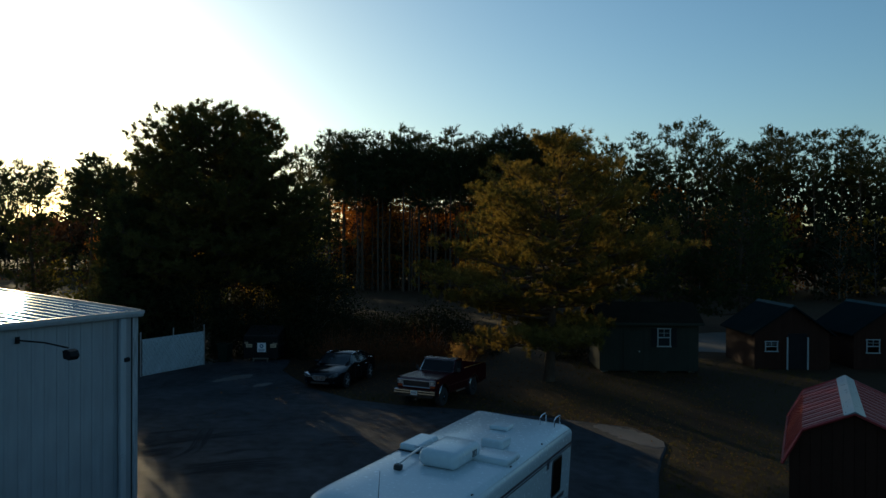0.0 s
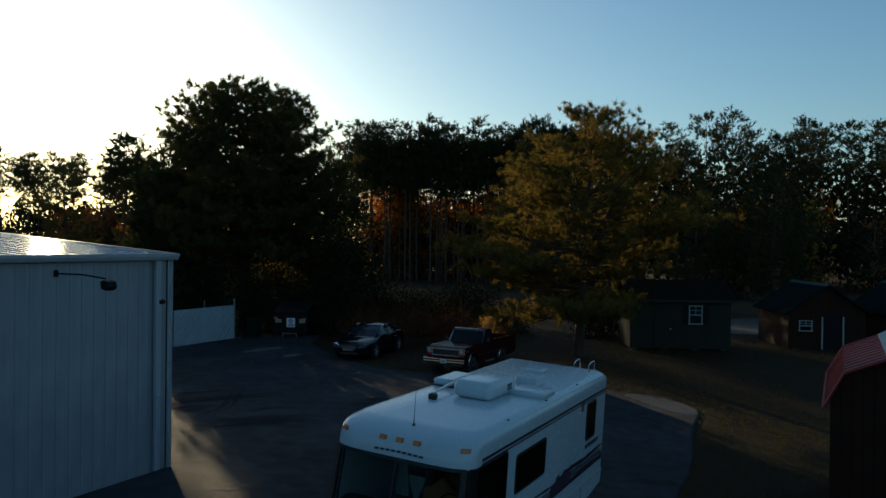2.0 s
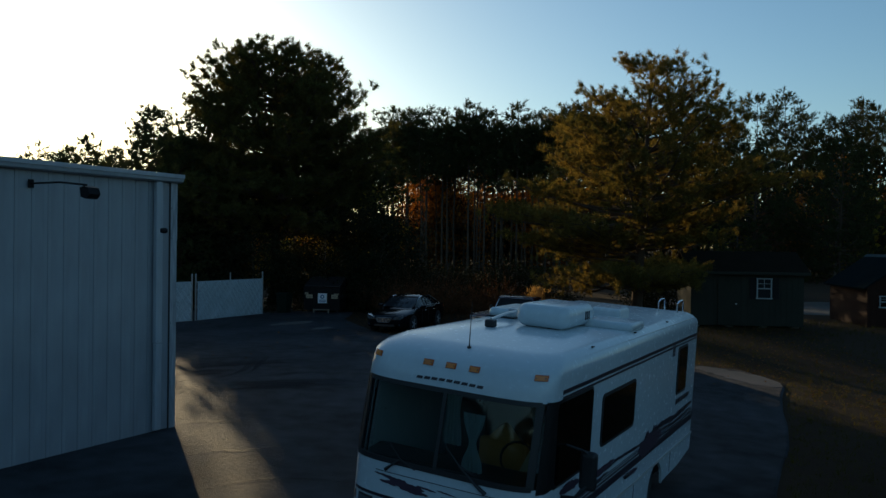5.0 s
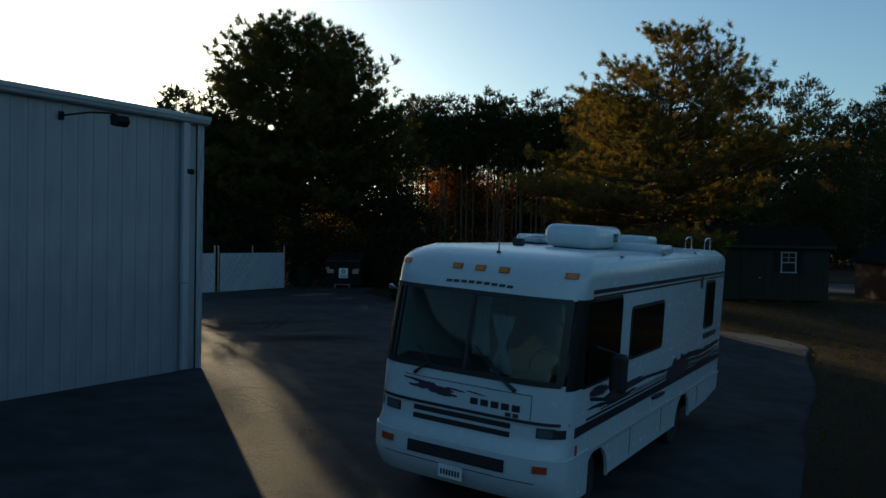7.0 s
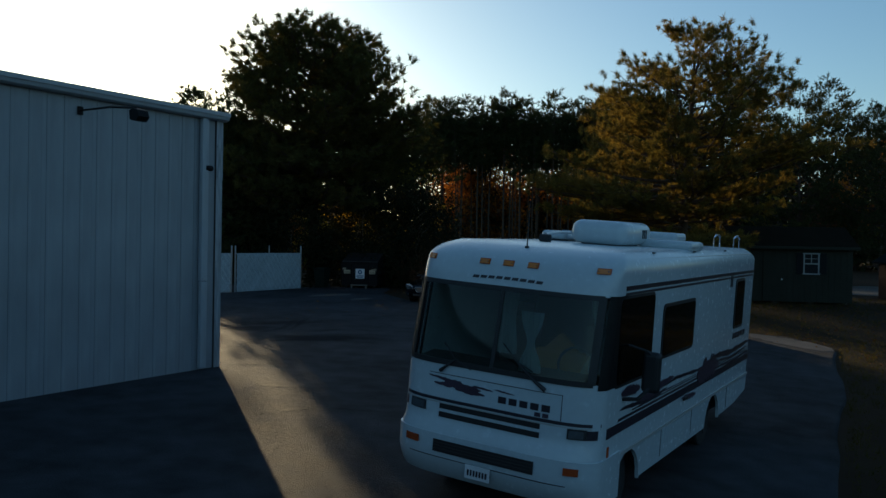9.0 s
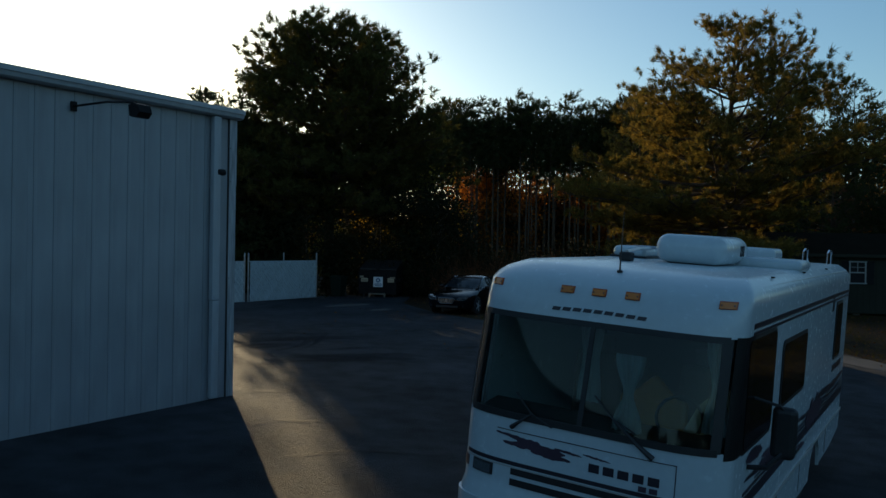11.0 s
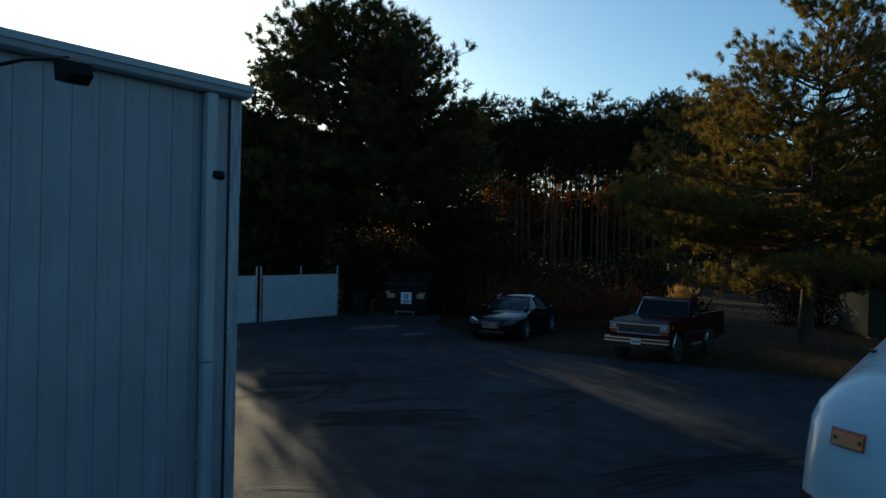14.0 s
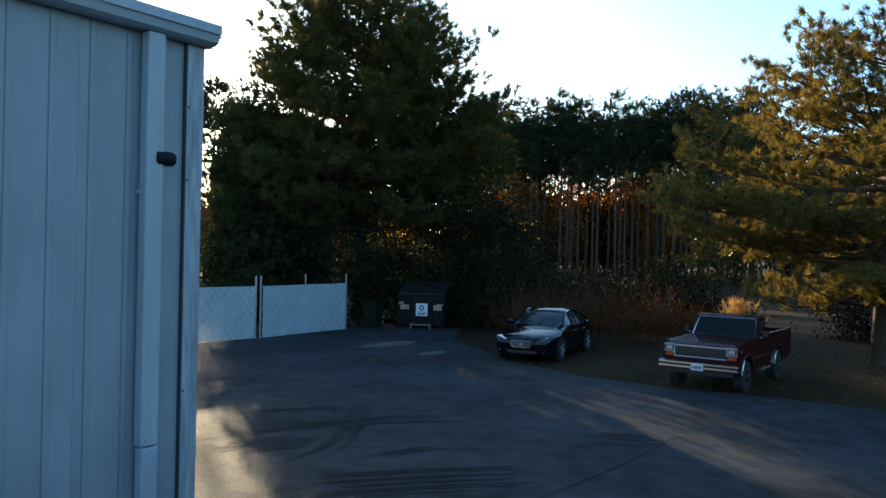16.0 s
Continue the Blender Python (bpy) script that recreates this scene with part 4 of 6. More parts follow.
    part("bumper_seam", rv_patch(-1.10, 1.10, 0.610, 0.620, 0.022, 0.004, 24, 1), M_DARKDECAL, rv)
    pl = part("number_plate", B((-0.02, -0.335, 0.552, 0.30, 0.008, 0.148), bevel=0.003), M_PLATE, rv, "white number plate with dark bars")
    for k in range(7):
        part("plate_bar", B((-0.128 + 0.036 * k, -0.341, 0.545, 0.022, 0.004, 0.062)), M_DARKDECAL, pl)
    part("plate_bracket", B((-0.02, -0.29, 0.56, 0.24, 0.09, 0.10)), M_BLACKTRIM, pl)
    # wipers
    for a, b in (((-0.615, 1.548), (-0.44, 1.69)), ((0.65, 1.538), (0.285, 1.78))):
        p0 = Vector((a[0], rv_front(a[0], a[1], 0.03), a[1]))
        p1 = Vector((b[0], rv_front(b[0], b[1], 0.02), b[1]))
        wp = part("wiper", T([p0, p0.lerp(p1, 0.35) + Vector((0, -0.02, 0)), p1], 0.024, 6, r_end=0.009), M_BLACKTRIM, rv)
        part("wiper_blade", T([Vector((q[0], rv_front(q[0], q[1], 0.014), q[1])) for q in ((b[0] + 0.20, b[1] - 0.08), b, (b[0] - 0.18, b[1] + 0.16))], 0.008, 5), M_BLACKTRIM, wp)
    # mirrors
    for s in (-1, 1):
        mi = part("mirror", B((s * (HW + 0.24), 0.72, 1.72, 0.20, 0.11, 0.44), bevel=0.05, seg=3), M_BLACKTRIM, rv, "black wing mirror")
        part("mirror_arm", T([(s * HW, 0.55, 1.42), (s * (HW + 0.15), 0.58, 1.44), (s * (HW + 0.24), 0.68, 1.55)], 0.022, 7), M_BLACKTRIM, mi)
        part("mirror_arm", T([(s * HW, 0.60, 2.0), (s * (HW + 0.2), 0.66, 1.95), (s * (HW + 0.24), 0.7, 1.90)], 0.014, 7), M_BLACKTRIM, mi)
    # flank stripes and graphic on the side that shows
    X = HW + 0.003
    for z0, z1 in ((2.585, 2.632), (2.535, 2.562)):
        part("roof_stripe", P([(0.42, z0), (RVL - 0.1, z0), (RVL - 0.1, z1), (0.42, z1)], X, X + 0.004, "x"), M_DARKDECAL, rv, "dark roofline stripe")
    part("flank_stripe", P([(0.24, 1.07), (RVL - 0.08, 1.07), (RVL - 0.08, 1.175), (0.24, 1.175)], X, X + 0.004, "x"), M_DARKDECAL, rv, "dark flank stripe")
    for z, hz, ya in ((1.192, 0.030, 0.45), (1.238, 0.016, 0.9), (1.268, 0.010, 1.6)):
        part("pinstripe", P([(ya, z), (RVL - 0.08, z), (RVL - 0.08, z + hz), (ya, z + hz)], X, X + 0.004, "x"), M_DARKDECAL, rv)
    for i, (ya, yb, zc, hh, mm) in enumerate(((0.48, 1.12, 1.465, 0.065, M_DECAL), (1.15, 2.45, 1.385, 0.055, M_DECAL), (0.46, 2.2, 1.295, 0.030, M_DARKDECAL), (2.0, 4.1, 1.345, 0.028, M_DARKDECAL),
                                              (3.60, 4.85, 1.25, 0.20, M_DECAL), (4.2, 6.98, 1.375, 0.060, M_DARKDECAL), (2.9, 3.6, 1.02, 0.045, M_DECAL), (4.4, 6.95, 1.29, 0.022, M_DARKDECAL), (4.6, 6.95, 1.205, 0.018, M_DARKDECAL), (1.05, 1.7, 1.33, 0.04, M_DECAL))):
        up_, lo_ = [], []
        for k in range(22):
            q = k / 21
            y = ya + (yb - ya) * q
            e = math.sin(math.pi * q) ** 0.5
            up_.append((y, zc + hh * e * (0.55 + 0.6 * g.uniform()) + 0.02 * math.sin(y * 3)))
            lo_.append((y, zc - hh * e * (0.45 + 0.6 * g.uniform()) + 0.02 * math.sin(y * 3) - 0.002))
        part("flank_graphic", P(lo_ + up_[::-1], X + 0.004, X + 0.006 + 0.0006 * i, "x"), mm, rv, "ragged plum flank streak")
    for k in range(5):
        part("badge_bar", P([(5.72 + 0.19 * k, 1.545), (5.86 + 0.19 * k, 1.545), (5.86 + 0.19 * k, 1.635), (5.72 + 0.19 * k, 1.635)], X, X + 0.004, "x"), M_DARKDECAL, rv, "dark badge mark")
    part("flank_emblem", B((X + 0.002, 5.32, 2.50, 0.004, 0.05, 0.20), (X + 0.002, 5.42, 2.50, 0.004, 0.05, 0.20), (X + 0.002, 5.37, 2.50, 0.004, 0.14, 0.03)), M_DARKDECAL, rv, "small dark emblem")
    part("door_handle", B((X + 0.012, 3.05, 1.02, 0.025, 0.16, 0.05), bevel=0.01), M_BLACKTRIM, rv)
    for y in (2.1, 3.5, 5.6):
        part("panel_seam", B((HW - 0.002, y, 0.62, 0.006, 0.008, 0.34)), M_GREYIN, rv)
    part("locker_door", P(rounded(2.2, 0.50, 3.4, 0.78, 0.03), HW - 0.004, HW + 0.002, "x"), M_RV, rv)
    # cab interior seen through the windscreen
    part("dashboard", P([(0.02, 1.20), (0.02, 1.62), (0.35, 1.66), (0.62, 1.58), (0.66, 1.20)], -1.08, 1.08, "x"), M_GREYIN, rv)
    part("steering_wheel", T([(0.55 + 0.21 * math.cos(a), 0.78 + 0.06 * math.sin(a), 1.66 + 0.19 * math.sin(a)) for a in (2 * math.pi * k / 16 for k in range(17))], 0.016, 6), M_BLACKTRIM, rv)
    for s in (-1, 1):
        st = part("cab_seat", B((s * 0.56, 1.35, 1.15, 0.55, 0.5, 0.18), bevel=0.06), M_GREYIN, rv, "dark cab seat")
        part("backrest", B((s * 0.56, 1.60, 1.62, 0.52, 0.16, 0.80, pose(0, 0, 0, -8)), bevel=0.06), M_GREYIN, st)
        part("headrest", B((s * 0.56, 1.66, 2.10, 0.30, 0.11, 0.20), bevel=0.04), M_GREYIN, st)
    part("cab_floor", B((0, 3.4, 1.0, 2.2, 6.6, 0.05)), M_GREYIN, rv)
    # sheet added across the cab; its dark grey stands for the unlit depth
    part("dark_cab_backing", B((0, 3.2, 1.95, 2.2, 0.05, 1.9)), M_GREYIN, rv)

    def curtain(x0, x1, y, z0, z1, waist, name="curtain"):
        bm = bmesh.new()
        cols = []
        nx, nz = 14, 12
        for j in range(nz + 1):
            q = j / nz
            z = z0 + (z1 - z0) * q
            k = 1 - waist * math.exp(-((q - 0.50) / 0.24) ** 2)
            mid = (x0 + x1) / 2
            cols.append([bm.verts.new((mid + (x0 + (x1 - x0) * i / nx - mid) * k, y + 0.025 * math.sin(i * 1.9) * (0.5 + k / 2), z)) for i in range(nx + 1)])
        for j in range(nz):
            for i in range(nx):
                bm.faces.new((cols[j][i], cols[j][i + 1], cols[j + 1][i + 1], cols[j + 1][i]))
        bmesh.ops.solidify(bm, geom=bm.faces[:], thickness=0.006)
        part(name, bm, M_CURTAIN, rv, "white tied-back curtain", smooth=True)
    curtain(0.17, 0.43, 0.09, 1.62, 2.28, 0.68)
    curtain(-0.46, -0.22, 0.80, 1.66, 2.50, 0.3)
    curtain(0.84, 1.06, 0.42, 1.66, 2.46, 0.55)
    part("folded_sunshade", P([(0.56, 1.50), (0.98, 1.60), (0.96, 1.98), (0.86, 1.96), (0.70, 1.80)], 0.82, 0.84, "y"), M_BEIGE, rv, "beige folded sunshade behind the windscreen")
    part("seat_cover", B((0.16, 1.26, 1.52, 0.66, 0.14, 0.40), (0.16, 1.27, 1.66, 0.40, 0.12, 0.40, pose(0, 0, 0, 0, 45, 0)), bevel=0.05, seg=3), M_TAN, rv, "tan cloth over the middle seat", smooth=True)
    # roof: air conditioner, vents, aerials, ladder rails
    Z = 2.985
    ac = part("air_conditioner", B((0.07, 2.95, Z + 0.168, 0.78, 1.16, 0.315), bevel=0.135, seg=6), M_RV, rv, "white rounded roof air conditioner", smooth=True)
    for k in range(3):
        part("vent_slot", B((0.462, 3.10 + 0.07 * k, Z + 0.17, 0.008, 0.03, 0.12)), M_GREYIN, ac)
    # black slab put in for the shadow line under the unit
    part("underside_shadow_slab", B((0.05, 2.95, Z + 0.01, 0.50, 0.86, 0.03), bevel=0.01), M_BLACKTRIM, ac)
    hv = part("roof_vent", B((0.42, 4.35, Z + 0.11, 0.46, 0.52, 0.20), bevel=0.05, seg=3), M_RV, rv, "white roof vent cover")
    part("vent_lid", B((0.0, 5.75, Z + 0.05, 0.42, 0.42, 0.09), bevel=0.03), M_RV, rv, "white flat vent lid")
    part("roof_pod", B((0.72, 3.60, Z + 0.045, 0.74, 0.66, 0.13), bevel=0.055, seg=4), M_RV, rv, "white low roof pod", smooth=True)
    dome = part("skylight_dome", B((-0.84, 3.50, Z + 0.07, 0.42, 0.92, 0.14), bevel=0.06, seg=3), M_RV, rv, "pale skylight dome")
    part("dome_rim", B((-0.84, 3.50, Z + 0.012, 0.46, 0.96, 0.024), bevel=0.008), M_BLACKTRIM, dome)
    ta = part("television_aerial", B((-0.48, 1.98, Z + 0.05, 0.14, 0.12, 0.10), bevel=0.02), M_BLACKTRIM, rv, "folded roof television aerial")
    part("aerial_arm", T([(-0.48, 1.98, Z + 0.10), (-0.52, 2.5, Z + 0.13), (-0.57, 3.05, Z + 0.13)], 0.022, 6), M_ALU, ta)
    part("aerial_bar", T([(-0.70, 3.02, Z + 0.14), (-0.42, 3.05, Z + 0.14)], 0.02, 6), M_ALU, ta)
    wa = part("whip_aerial", C(0.025, 0.03, pose(0.05, 0.36, Z - 0.045), 10), M_BLACKTRIM, rv)
    part("whip", T([(0.05, 0.36, Z - 0.05), (0.05, 0.36, Z + 0.06), (0.05, 0.37, Z + 0.50)], 0.011, 5, r_end=0.003), M_BLACKTRIM, wa)
    for x in (0.60, 0.93):
        part("ladder_rail", T([(x, 6.55, Z), (x, 6.55, Z + 0.16), (x, 6.68, Z + 0.20), (x, 6.90, Z + 0.20), (x, 6.97, Z + 0.15), (x, 6.99, Z - 0.2)], 0.016, 7), M_CHROME, rv, "chrome ladder rail")
    for yy in (1.6, 3.4, 5.2):
        for s in (-1, 1):
            part("drip_clip", B((s * (HW - 0.10), yy, 2.965, 0.03, 0.05, 0.015)), M_BLACKTRIM, rv)
    part("roof_edge_rail", T([(HW - 0.06, 0.7, 2.90), (HW - 0.05, RVL - 0.2, 2.90)], 0.012, 5), M_GOLD, rv)


motorhome()

# ---- vehicles ----
# dark bluish chrome: the mirrored sky and wood are put into its colour
M_TINTCHROME = mat("reflection_tinted_chrome", (0.19, 0.23, 0.28), 0.18, 1.0, 0.15, 3, 20)
M_ALLOY = mat("silver_alloy", (0.50, 0.51, 0.53), 0.35, 0.35, 0.08)
M_BLACKPAINT = mat("black_car_paint", (0.005, 0.006, 0.008), 0.06, 0.0, 0.1, 2, 20, coat=0.0, spec=0.32)
M_MAROON = mat("maroon_truck_paint", (0.034, 0.004, 0.006), 0.22, 0.0, 0.15, 1.5, 12, coat=0.0, spec=0.25)
M_CARGLASS = mat("dark_car_glass", (0.02, 0.024, 0.028), 0.05, 0.0, 0.1, 2, 10, coat=0.0, spec=0.4)


def loft(rings, close=True, bm=None):
    bm = bm or bmesh.new()
    vs = [[bm.verts.new(p) for p in r] for r in rings]
    n = len(vs[0])
    for a, b in zip(vs, vs[1:]):
        for k in range(n if close else n - 1):
            bm.faces.new((a[k], a[(k + 1) % n], b[(k + 1) % n], b[k]))
    if close:
        bm.faces.new(vs[0][::-1]), bm.faces.new(vs[-1])
    return bm


def mirrored(half):
    return [(x, z) for x, z in half] + [(-x, z) for x, z in reversed(half) if abs(x) > 1e-6]


def sedan(m):
    car = thing("sedan", m, "black four-door sedan parked on bare ground", "car")
    st = ((-0.95, 0.52, 0.60, 0.42), (-0.90, 0.70, 0.66, 0.30), (-0.75, 0.84, 0.72, 0.22), (-0.45, 0.895, 0.79, 0.20), (0.0, 0.91, 0.86, 0.20), (0.55, 0.915, 0.95, 0.20), (1.5, 0.92, 0.95, 0.20),
          (2.6, 0.92, 0.97, 0.20), (3.1, 0.905, 1.02, 0.22), (3.6, 0.87, 1.02, 0.28), (3.82, 0.78, 0.98, 0.34), (3.88, 0.70, 0.80, 0.40))
    rings = []
    for y, w, z, sill in st:
        half = [(w * 0.90, sill), (w * 0.985, sill + 0.12), (w, 0.55), (w * 0.985, min(z - 0.05, 0.74)), (w * 0.93, z - 0.035), (w * 0.80, z), (w * 0.4, z + 0.025), (0, z + 0.035)]
        rings.append([(x, y, zz) for x, zz in mirrored(half)])
    part("body", loft(rings), M_BLACKPAINT, car, smooth=True)
    gh = []
    for y, z, w in ((0.42, 0.955, 0.62), (0.80, 1.17, 0.66), (1.18, 1.375, 0.62), (1.6, 1.425, 0.60), (2.2, 1.40, 0.59), (2.65, 1.25, 0.62), (3.12, 1.03, 0.64)):
        wb = 0.84 if 0.6 < y < 2.9 else 0.76
        half = [(wb, 0.93), (w + 0.06, (0.93 + z) / 2 + 0.05), (w, z - 0.03), (w * 0.8, z), (0, z + 0.015)]
        gh.append([(x, y, zz) for x, zz in mirrored(half)])
    part("glasshouse", loft(gh), M_CARGLASS, car, "dark glass", smooth=True)
    rf = []
    for y, z, w in ((1.14, 1.372, 0.60), (1.25, 1.40, 0.61), (1.6, 1.432, 0.605), (2.2, 1.408, 0.595), (2.36, 1.36, 0.58)):
        half = [(w + 0.015, z - 0.045), (w * 0.8, z + 0.006), (0, z + 0.022)]
        rf.append([(x, y, zz) for x, zz in mirrored(half)])
    part("roof", loft(rf), M_BLACKPAINT, car, smooth=True)
    for s in (-1, 1):
        part("window_trim", T([(s * 0.80, 0.75, 0.975), (s * 0.855, 1.2, 0.985), (s * 0.855, 2.3, 0.985), (s * 0.80, 2.75, 1.0)], 0.012, 5), M_CHROME, car)
        part("window_trim", T([(s * 0.70, 0.85, 1.16), (s * 0.645, 1.2, 1.35), (s * 0.63, 1.6, 1.395), (s * 0.62, 2.2, 1.37), (s * 0.68, 2.6, 1.22)], 0.010, 5), M_CHROME, car)
        part("pillar", T([(s * 0.86, 1.62, 0.97), (s * 0.645, 1.66, 1.40)], 0.03, 5), M_BLACKPAINT, car)
        part("front_pillar", T([(s * 0.79, 0.45, 0.96), (s * 0.70, 0.80, 1.17), (s * 0.62, 1.16, 1.375)], 0.026, 6), M_BLACKPAINT, car)
        part("rear_pillar", T([(s * 0.62, 2.2, 1.385), (s * 0.68, 2.65, 1.24), (s * 0.78, 3.1, 1.03)], 0.04, 6), M_BLACKPAINT, car)
        h = part("headlamp", P([(0.40, 0.575), (0.46, 0.66), (0.78, 0.745), (0.84, 0.70), (0.80, 0.615), (0.62, 0.575)][::s], -0.93, -0.62, "y") if s > 0 else P([(-a, b) for a, b in ((0.40, 0.575), (0.46, 0.66), (0.78, 0.745), (0.84, 0.70), (0.80, 0.615), (0.62, 0.575))], -0.93, -0.62, "y"), M_LENS, car, "clear swept headlamp")
        h.matrix_local = Matrix.Translation((s * 0.0, 0.02, 0)) @ Matrix.Translation((s * 0.6, -0.9, 0)) @ Matrix.Rotation(radians(-s * -22), 4, "Z") @ Matrix.Translation((-s * 0.6, 0.9, 0))
        part("fog_lamp", C(0.045, 0.04, pose(s * 0.64, -0.86, 0.36, 90), 12), M_LENS, car)
        mi = part("door_mirror", B((s * 1.0, 0.85, 1.0, 0.20, 0.12, 0.13), bevel=0.04, seg=3), M_BLACKPAINT, car)
        part("mirror_stalk", B((s * 0.9, 0.85, 0.96, 0.12, 0.05, 0.04)), M_BLACKPAINT, mi)
        for y in (1.35, 2.35):
            part("door_handle", B((s * 0.915, y, 0.80, 0.03, 0.18, 0.03), bevel=0.01), M_CHROME, car)
        for y in (0.95, 1.65, 2.6):
            part("door_seam", B((s * 0.916, y, 0.58, 0.008, 0.008, 0.62)), M_BLACKTRIM, car)
        for y in (0.0, 2.78):
            part("wheel_arch", C(0.36, 0.10, pose(s * 0.87 - 0.05, y, 0.33, 0, 90, 0), 24), M_BLACKTRIM, car)
            wheel(car, s * 0.825, y, 0.325, 0.215, s, M_ALLOY, hub=0.72)
    gr = part("grille", P([(-0.25, 0.45), (0.25, 0.45), (0.33, 0.60), (0.30, 0.625), (-0.30, 0.625), (-0.33, 0.60)], -0.985, -0.93, "y"), M_BLACKTRIM, car, "dark grille in a chrome surround")
    for k in range(5):
        part("grille_bar", B((0, -0.988, 0.475 + 0.030 * k, 0.50 + 0.02 * k, 0.012, 0.007)), M_ALU, gr)
    part("grille_surround", T([(-0.25, -0.98, 0.445), (-0.34, -0.97, 0.60), (-0.30, -0.97, 0.635), (0.30, -0.97, 0.635), (0.34, -0.97, 0.60), (0.25, -0.98, 0.445), (-0.25, -0.98, 0.445)], 0.009, 6), M_ALU, gr)
    part("badge", C(0.055, 0.015, pose(0, -0.975, 0.54, 90), 16), M_CHROME, gr)
    part("lower_intake", B((0, -0.90, 0.31, 0.9, 0.06, 0.10), bevel=0.02), M_BLACKTRIM, car)
    for s in (-1, 1):
        part("tail_lamp", B((s * 0.62, 3.85, 0.84, 0.30, 0.06, 0.14), bevel=0.03), M_ORANGE, car)
    return car


def pickup(m):
    tr = thing("pickup_truck", m, "old maroon square-bodied pickup truck with chrome bumper", "truck")
    W = 0.97
    wb = 2.97
    # front clip: wings and bonnet, each wing with its wheel arch
    def arch(y0, y1, cy, zb, zt, r=0.47, rc=0.46):
        pr = [(y0, zb)]
        pr += [(cy + r * math.cos(math.pi - math.pi * k / 10), rc + r * math.sin(math.pi * k / 10)) for k in range(11)]
        return pr + [(y1, zb), (y1, zt), (y0, zt)]
    for s in (-1, 1):
        part("front_wing", P(arch(-0.68, 1.05, 0.0, 0.55, 1.20), s * (W - 0.10), s * W, "x"), M_MAROON, tr)
        part("rear_wing", P(arch(2.02, 4.35, wb, 0.55, 1.30), s * (W - 0.09), s * (W - 0.02), "x"), M_MAROON, tr)
        part("door", P([(1.05, 0.52), (2.0, 0.52), (2.0, 1.24), (1.05, 1.20)], s * (W - 0.09), s * (W - 0.015), "x"), M_MAROON, tr)
        for cy in (0.0, wb):
            part("arch_lip", T([((s * (W + 0.005)), cy + 0.48 * math.cos(a), 0.46 + 0.48 * math.sin(a)) for a in (math.pi * k / 12 for k in range(13))], 0.016, 6), M_CHROME, tr, "chrome wheel arch lip")
            wheel(tr, s * (W - 0.14), cy, 0.385, 0.26, s, M_TINTCHROME, hub=0.52)
        part("running_board", T([(s * (W + 0.02), 1.15, 0.46), (s * (W + 0.02), 1.95, 0.46)], 0.03, 7), M_ALU, tr, "tubular side step")
        part("side_marker", B((s * (W + 0.003), -0.58, 1.05, 0.01, 0.10, 0.05)), M_AMBER, tr)
        part("cab_side_glass", P([(1.12, 1.24), (1.98, 1.26), (1.94, 1.66), (1.42, 1.66)], s * 0.80, s * 0.82, "x"), M_CARGLASS, tr)
        part("window_frame", T([(s * 0.86, 1.06, 1.22), (s * 0.80, 1.40, 1.70), (s * 0.80, 1.96, 1.70), (s * 0.85, 2.0, 1.26)], 0.03, 6), M_MAROON, tr)
        mi = part("door_mirror", B((s * 1.06, 1.22, 1.34, 0.13, 0.06, 0.15), bevel=0.02), M_BLACKTRIM, tr)
        part("mirror_arm", T([(s * 0.93, 1.2, 1.25), (s * 1.08, 1.22, 1.32)], 0.012, 5), M_CHROME, mi)
        part("body_strip", B((s * (W + 0.002), 1.8, 0.80, 0.012, 3.2, 0.03)), M_CHROME, tr)
        part("bed_rail", B((s * (W - 0.06), 3.2, 1.315, 0.09, 2.3, 0.03), bevel=0.01), M_CHROME, tr, "bright bed rail")
    part("bonnet", P([(-0.70, 1.02), (-0.72, 1.14), (-0.60, 1.19), (0.95, 1.25), (1.06, 1.24), (1.06, 1.05)], -W + 0.09, W - 0.09, "x"), M_MAROON, tr)
    for s in (-1, 1):
        part("bonnet_crease", T([(s * 0.62, -0.58, 1.192), (s * 0.66, 0.9, 1.248)], 0.010, 5), M_MAROON, tr)
    part("cowl", B((0, 1.02, 1.0, 1.76, 0.3, 0.5)), M_MAROON, tr)
    part("engine_bay", B((0, 0.2, 0.80, 1.5, 1.6, 0.40)), M_BLACKTRIM, tr)
    # cab
    part("cab_floor", B((0, 1.52, 0.62, 1.72, 1.0, 0.2)), M_BLACKTRIM, tr)
    part("cab_roof", P([(1.36, 1.685), (1.44, 1.745), (1.60, 1.765), (1.90, 1.765), (2.02, 1.73), (2.03, 1.68)], -0.80, 0.80, "x"), M_MAROON, tr)
    ws = [(-0.84, 1.06, 1.23), (0.84, 1.06, 1.23), (0.76, 1.40, 1.69), (-0.76, 1.40, 1.69)]
    bm = bmesh.new()
    vs = [bm.verts.new(p) for p in ws]
    bm.faces.new(vs)
    bmesh.ops.solidify(bm, geom=bm.faces[:], thickness=0.012)
    wsp = part("windscreen", bm, M_CARGLASS, tr, "dark windscreen")
    part("windscreen_trim", T(ws + ws[:1], 0.024, 6), M_ALU, wsp, "bright windscreen trim")
    part("cab_back", P([(2.0, 0.6), (2.0, 1.70), (2.04, 1.70), (2.04, 0.6)], -0.82, 0.82, "x"), M_MAROON, tr)
    part("rear_glass", B((0, 2.045, 1.48, 1.3, 0.015, 0.32)), M_CARGLASS, tr)
    # load bed
    part("bed_floor", B((0, 3.2, 0.80, 1.76, 2.28, 0.06)), M_MAROON, tr)
    part("bed_front", B((0, 2.10, 1.05, 1.76, 0.05, 0.46)), M_MAROON, tr)
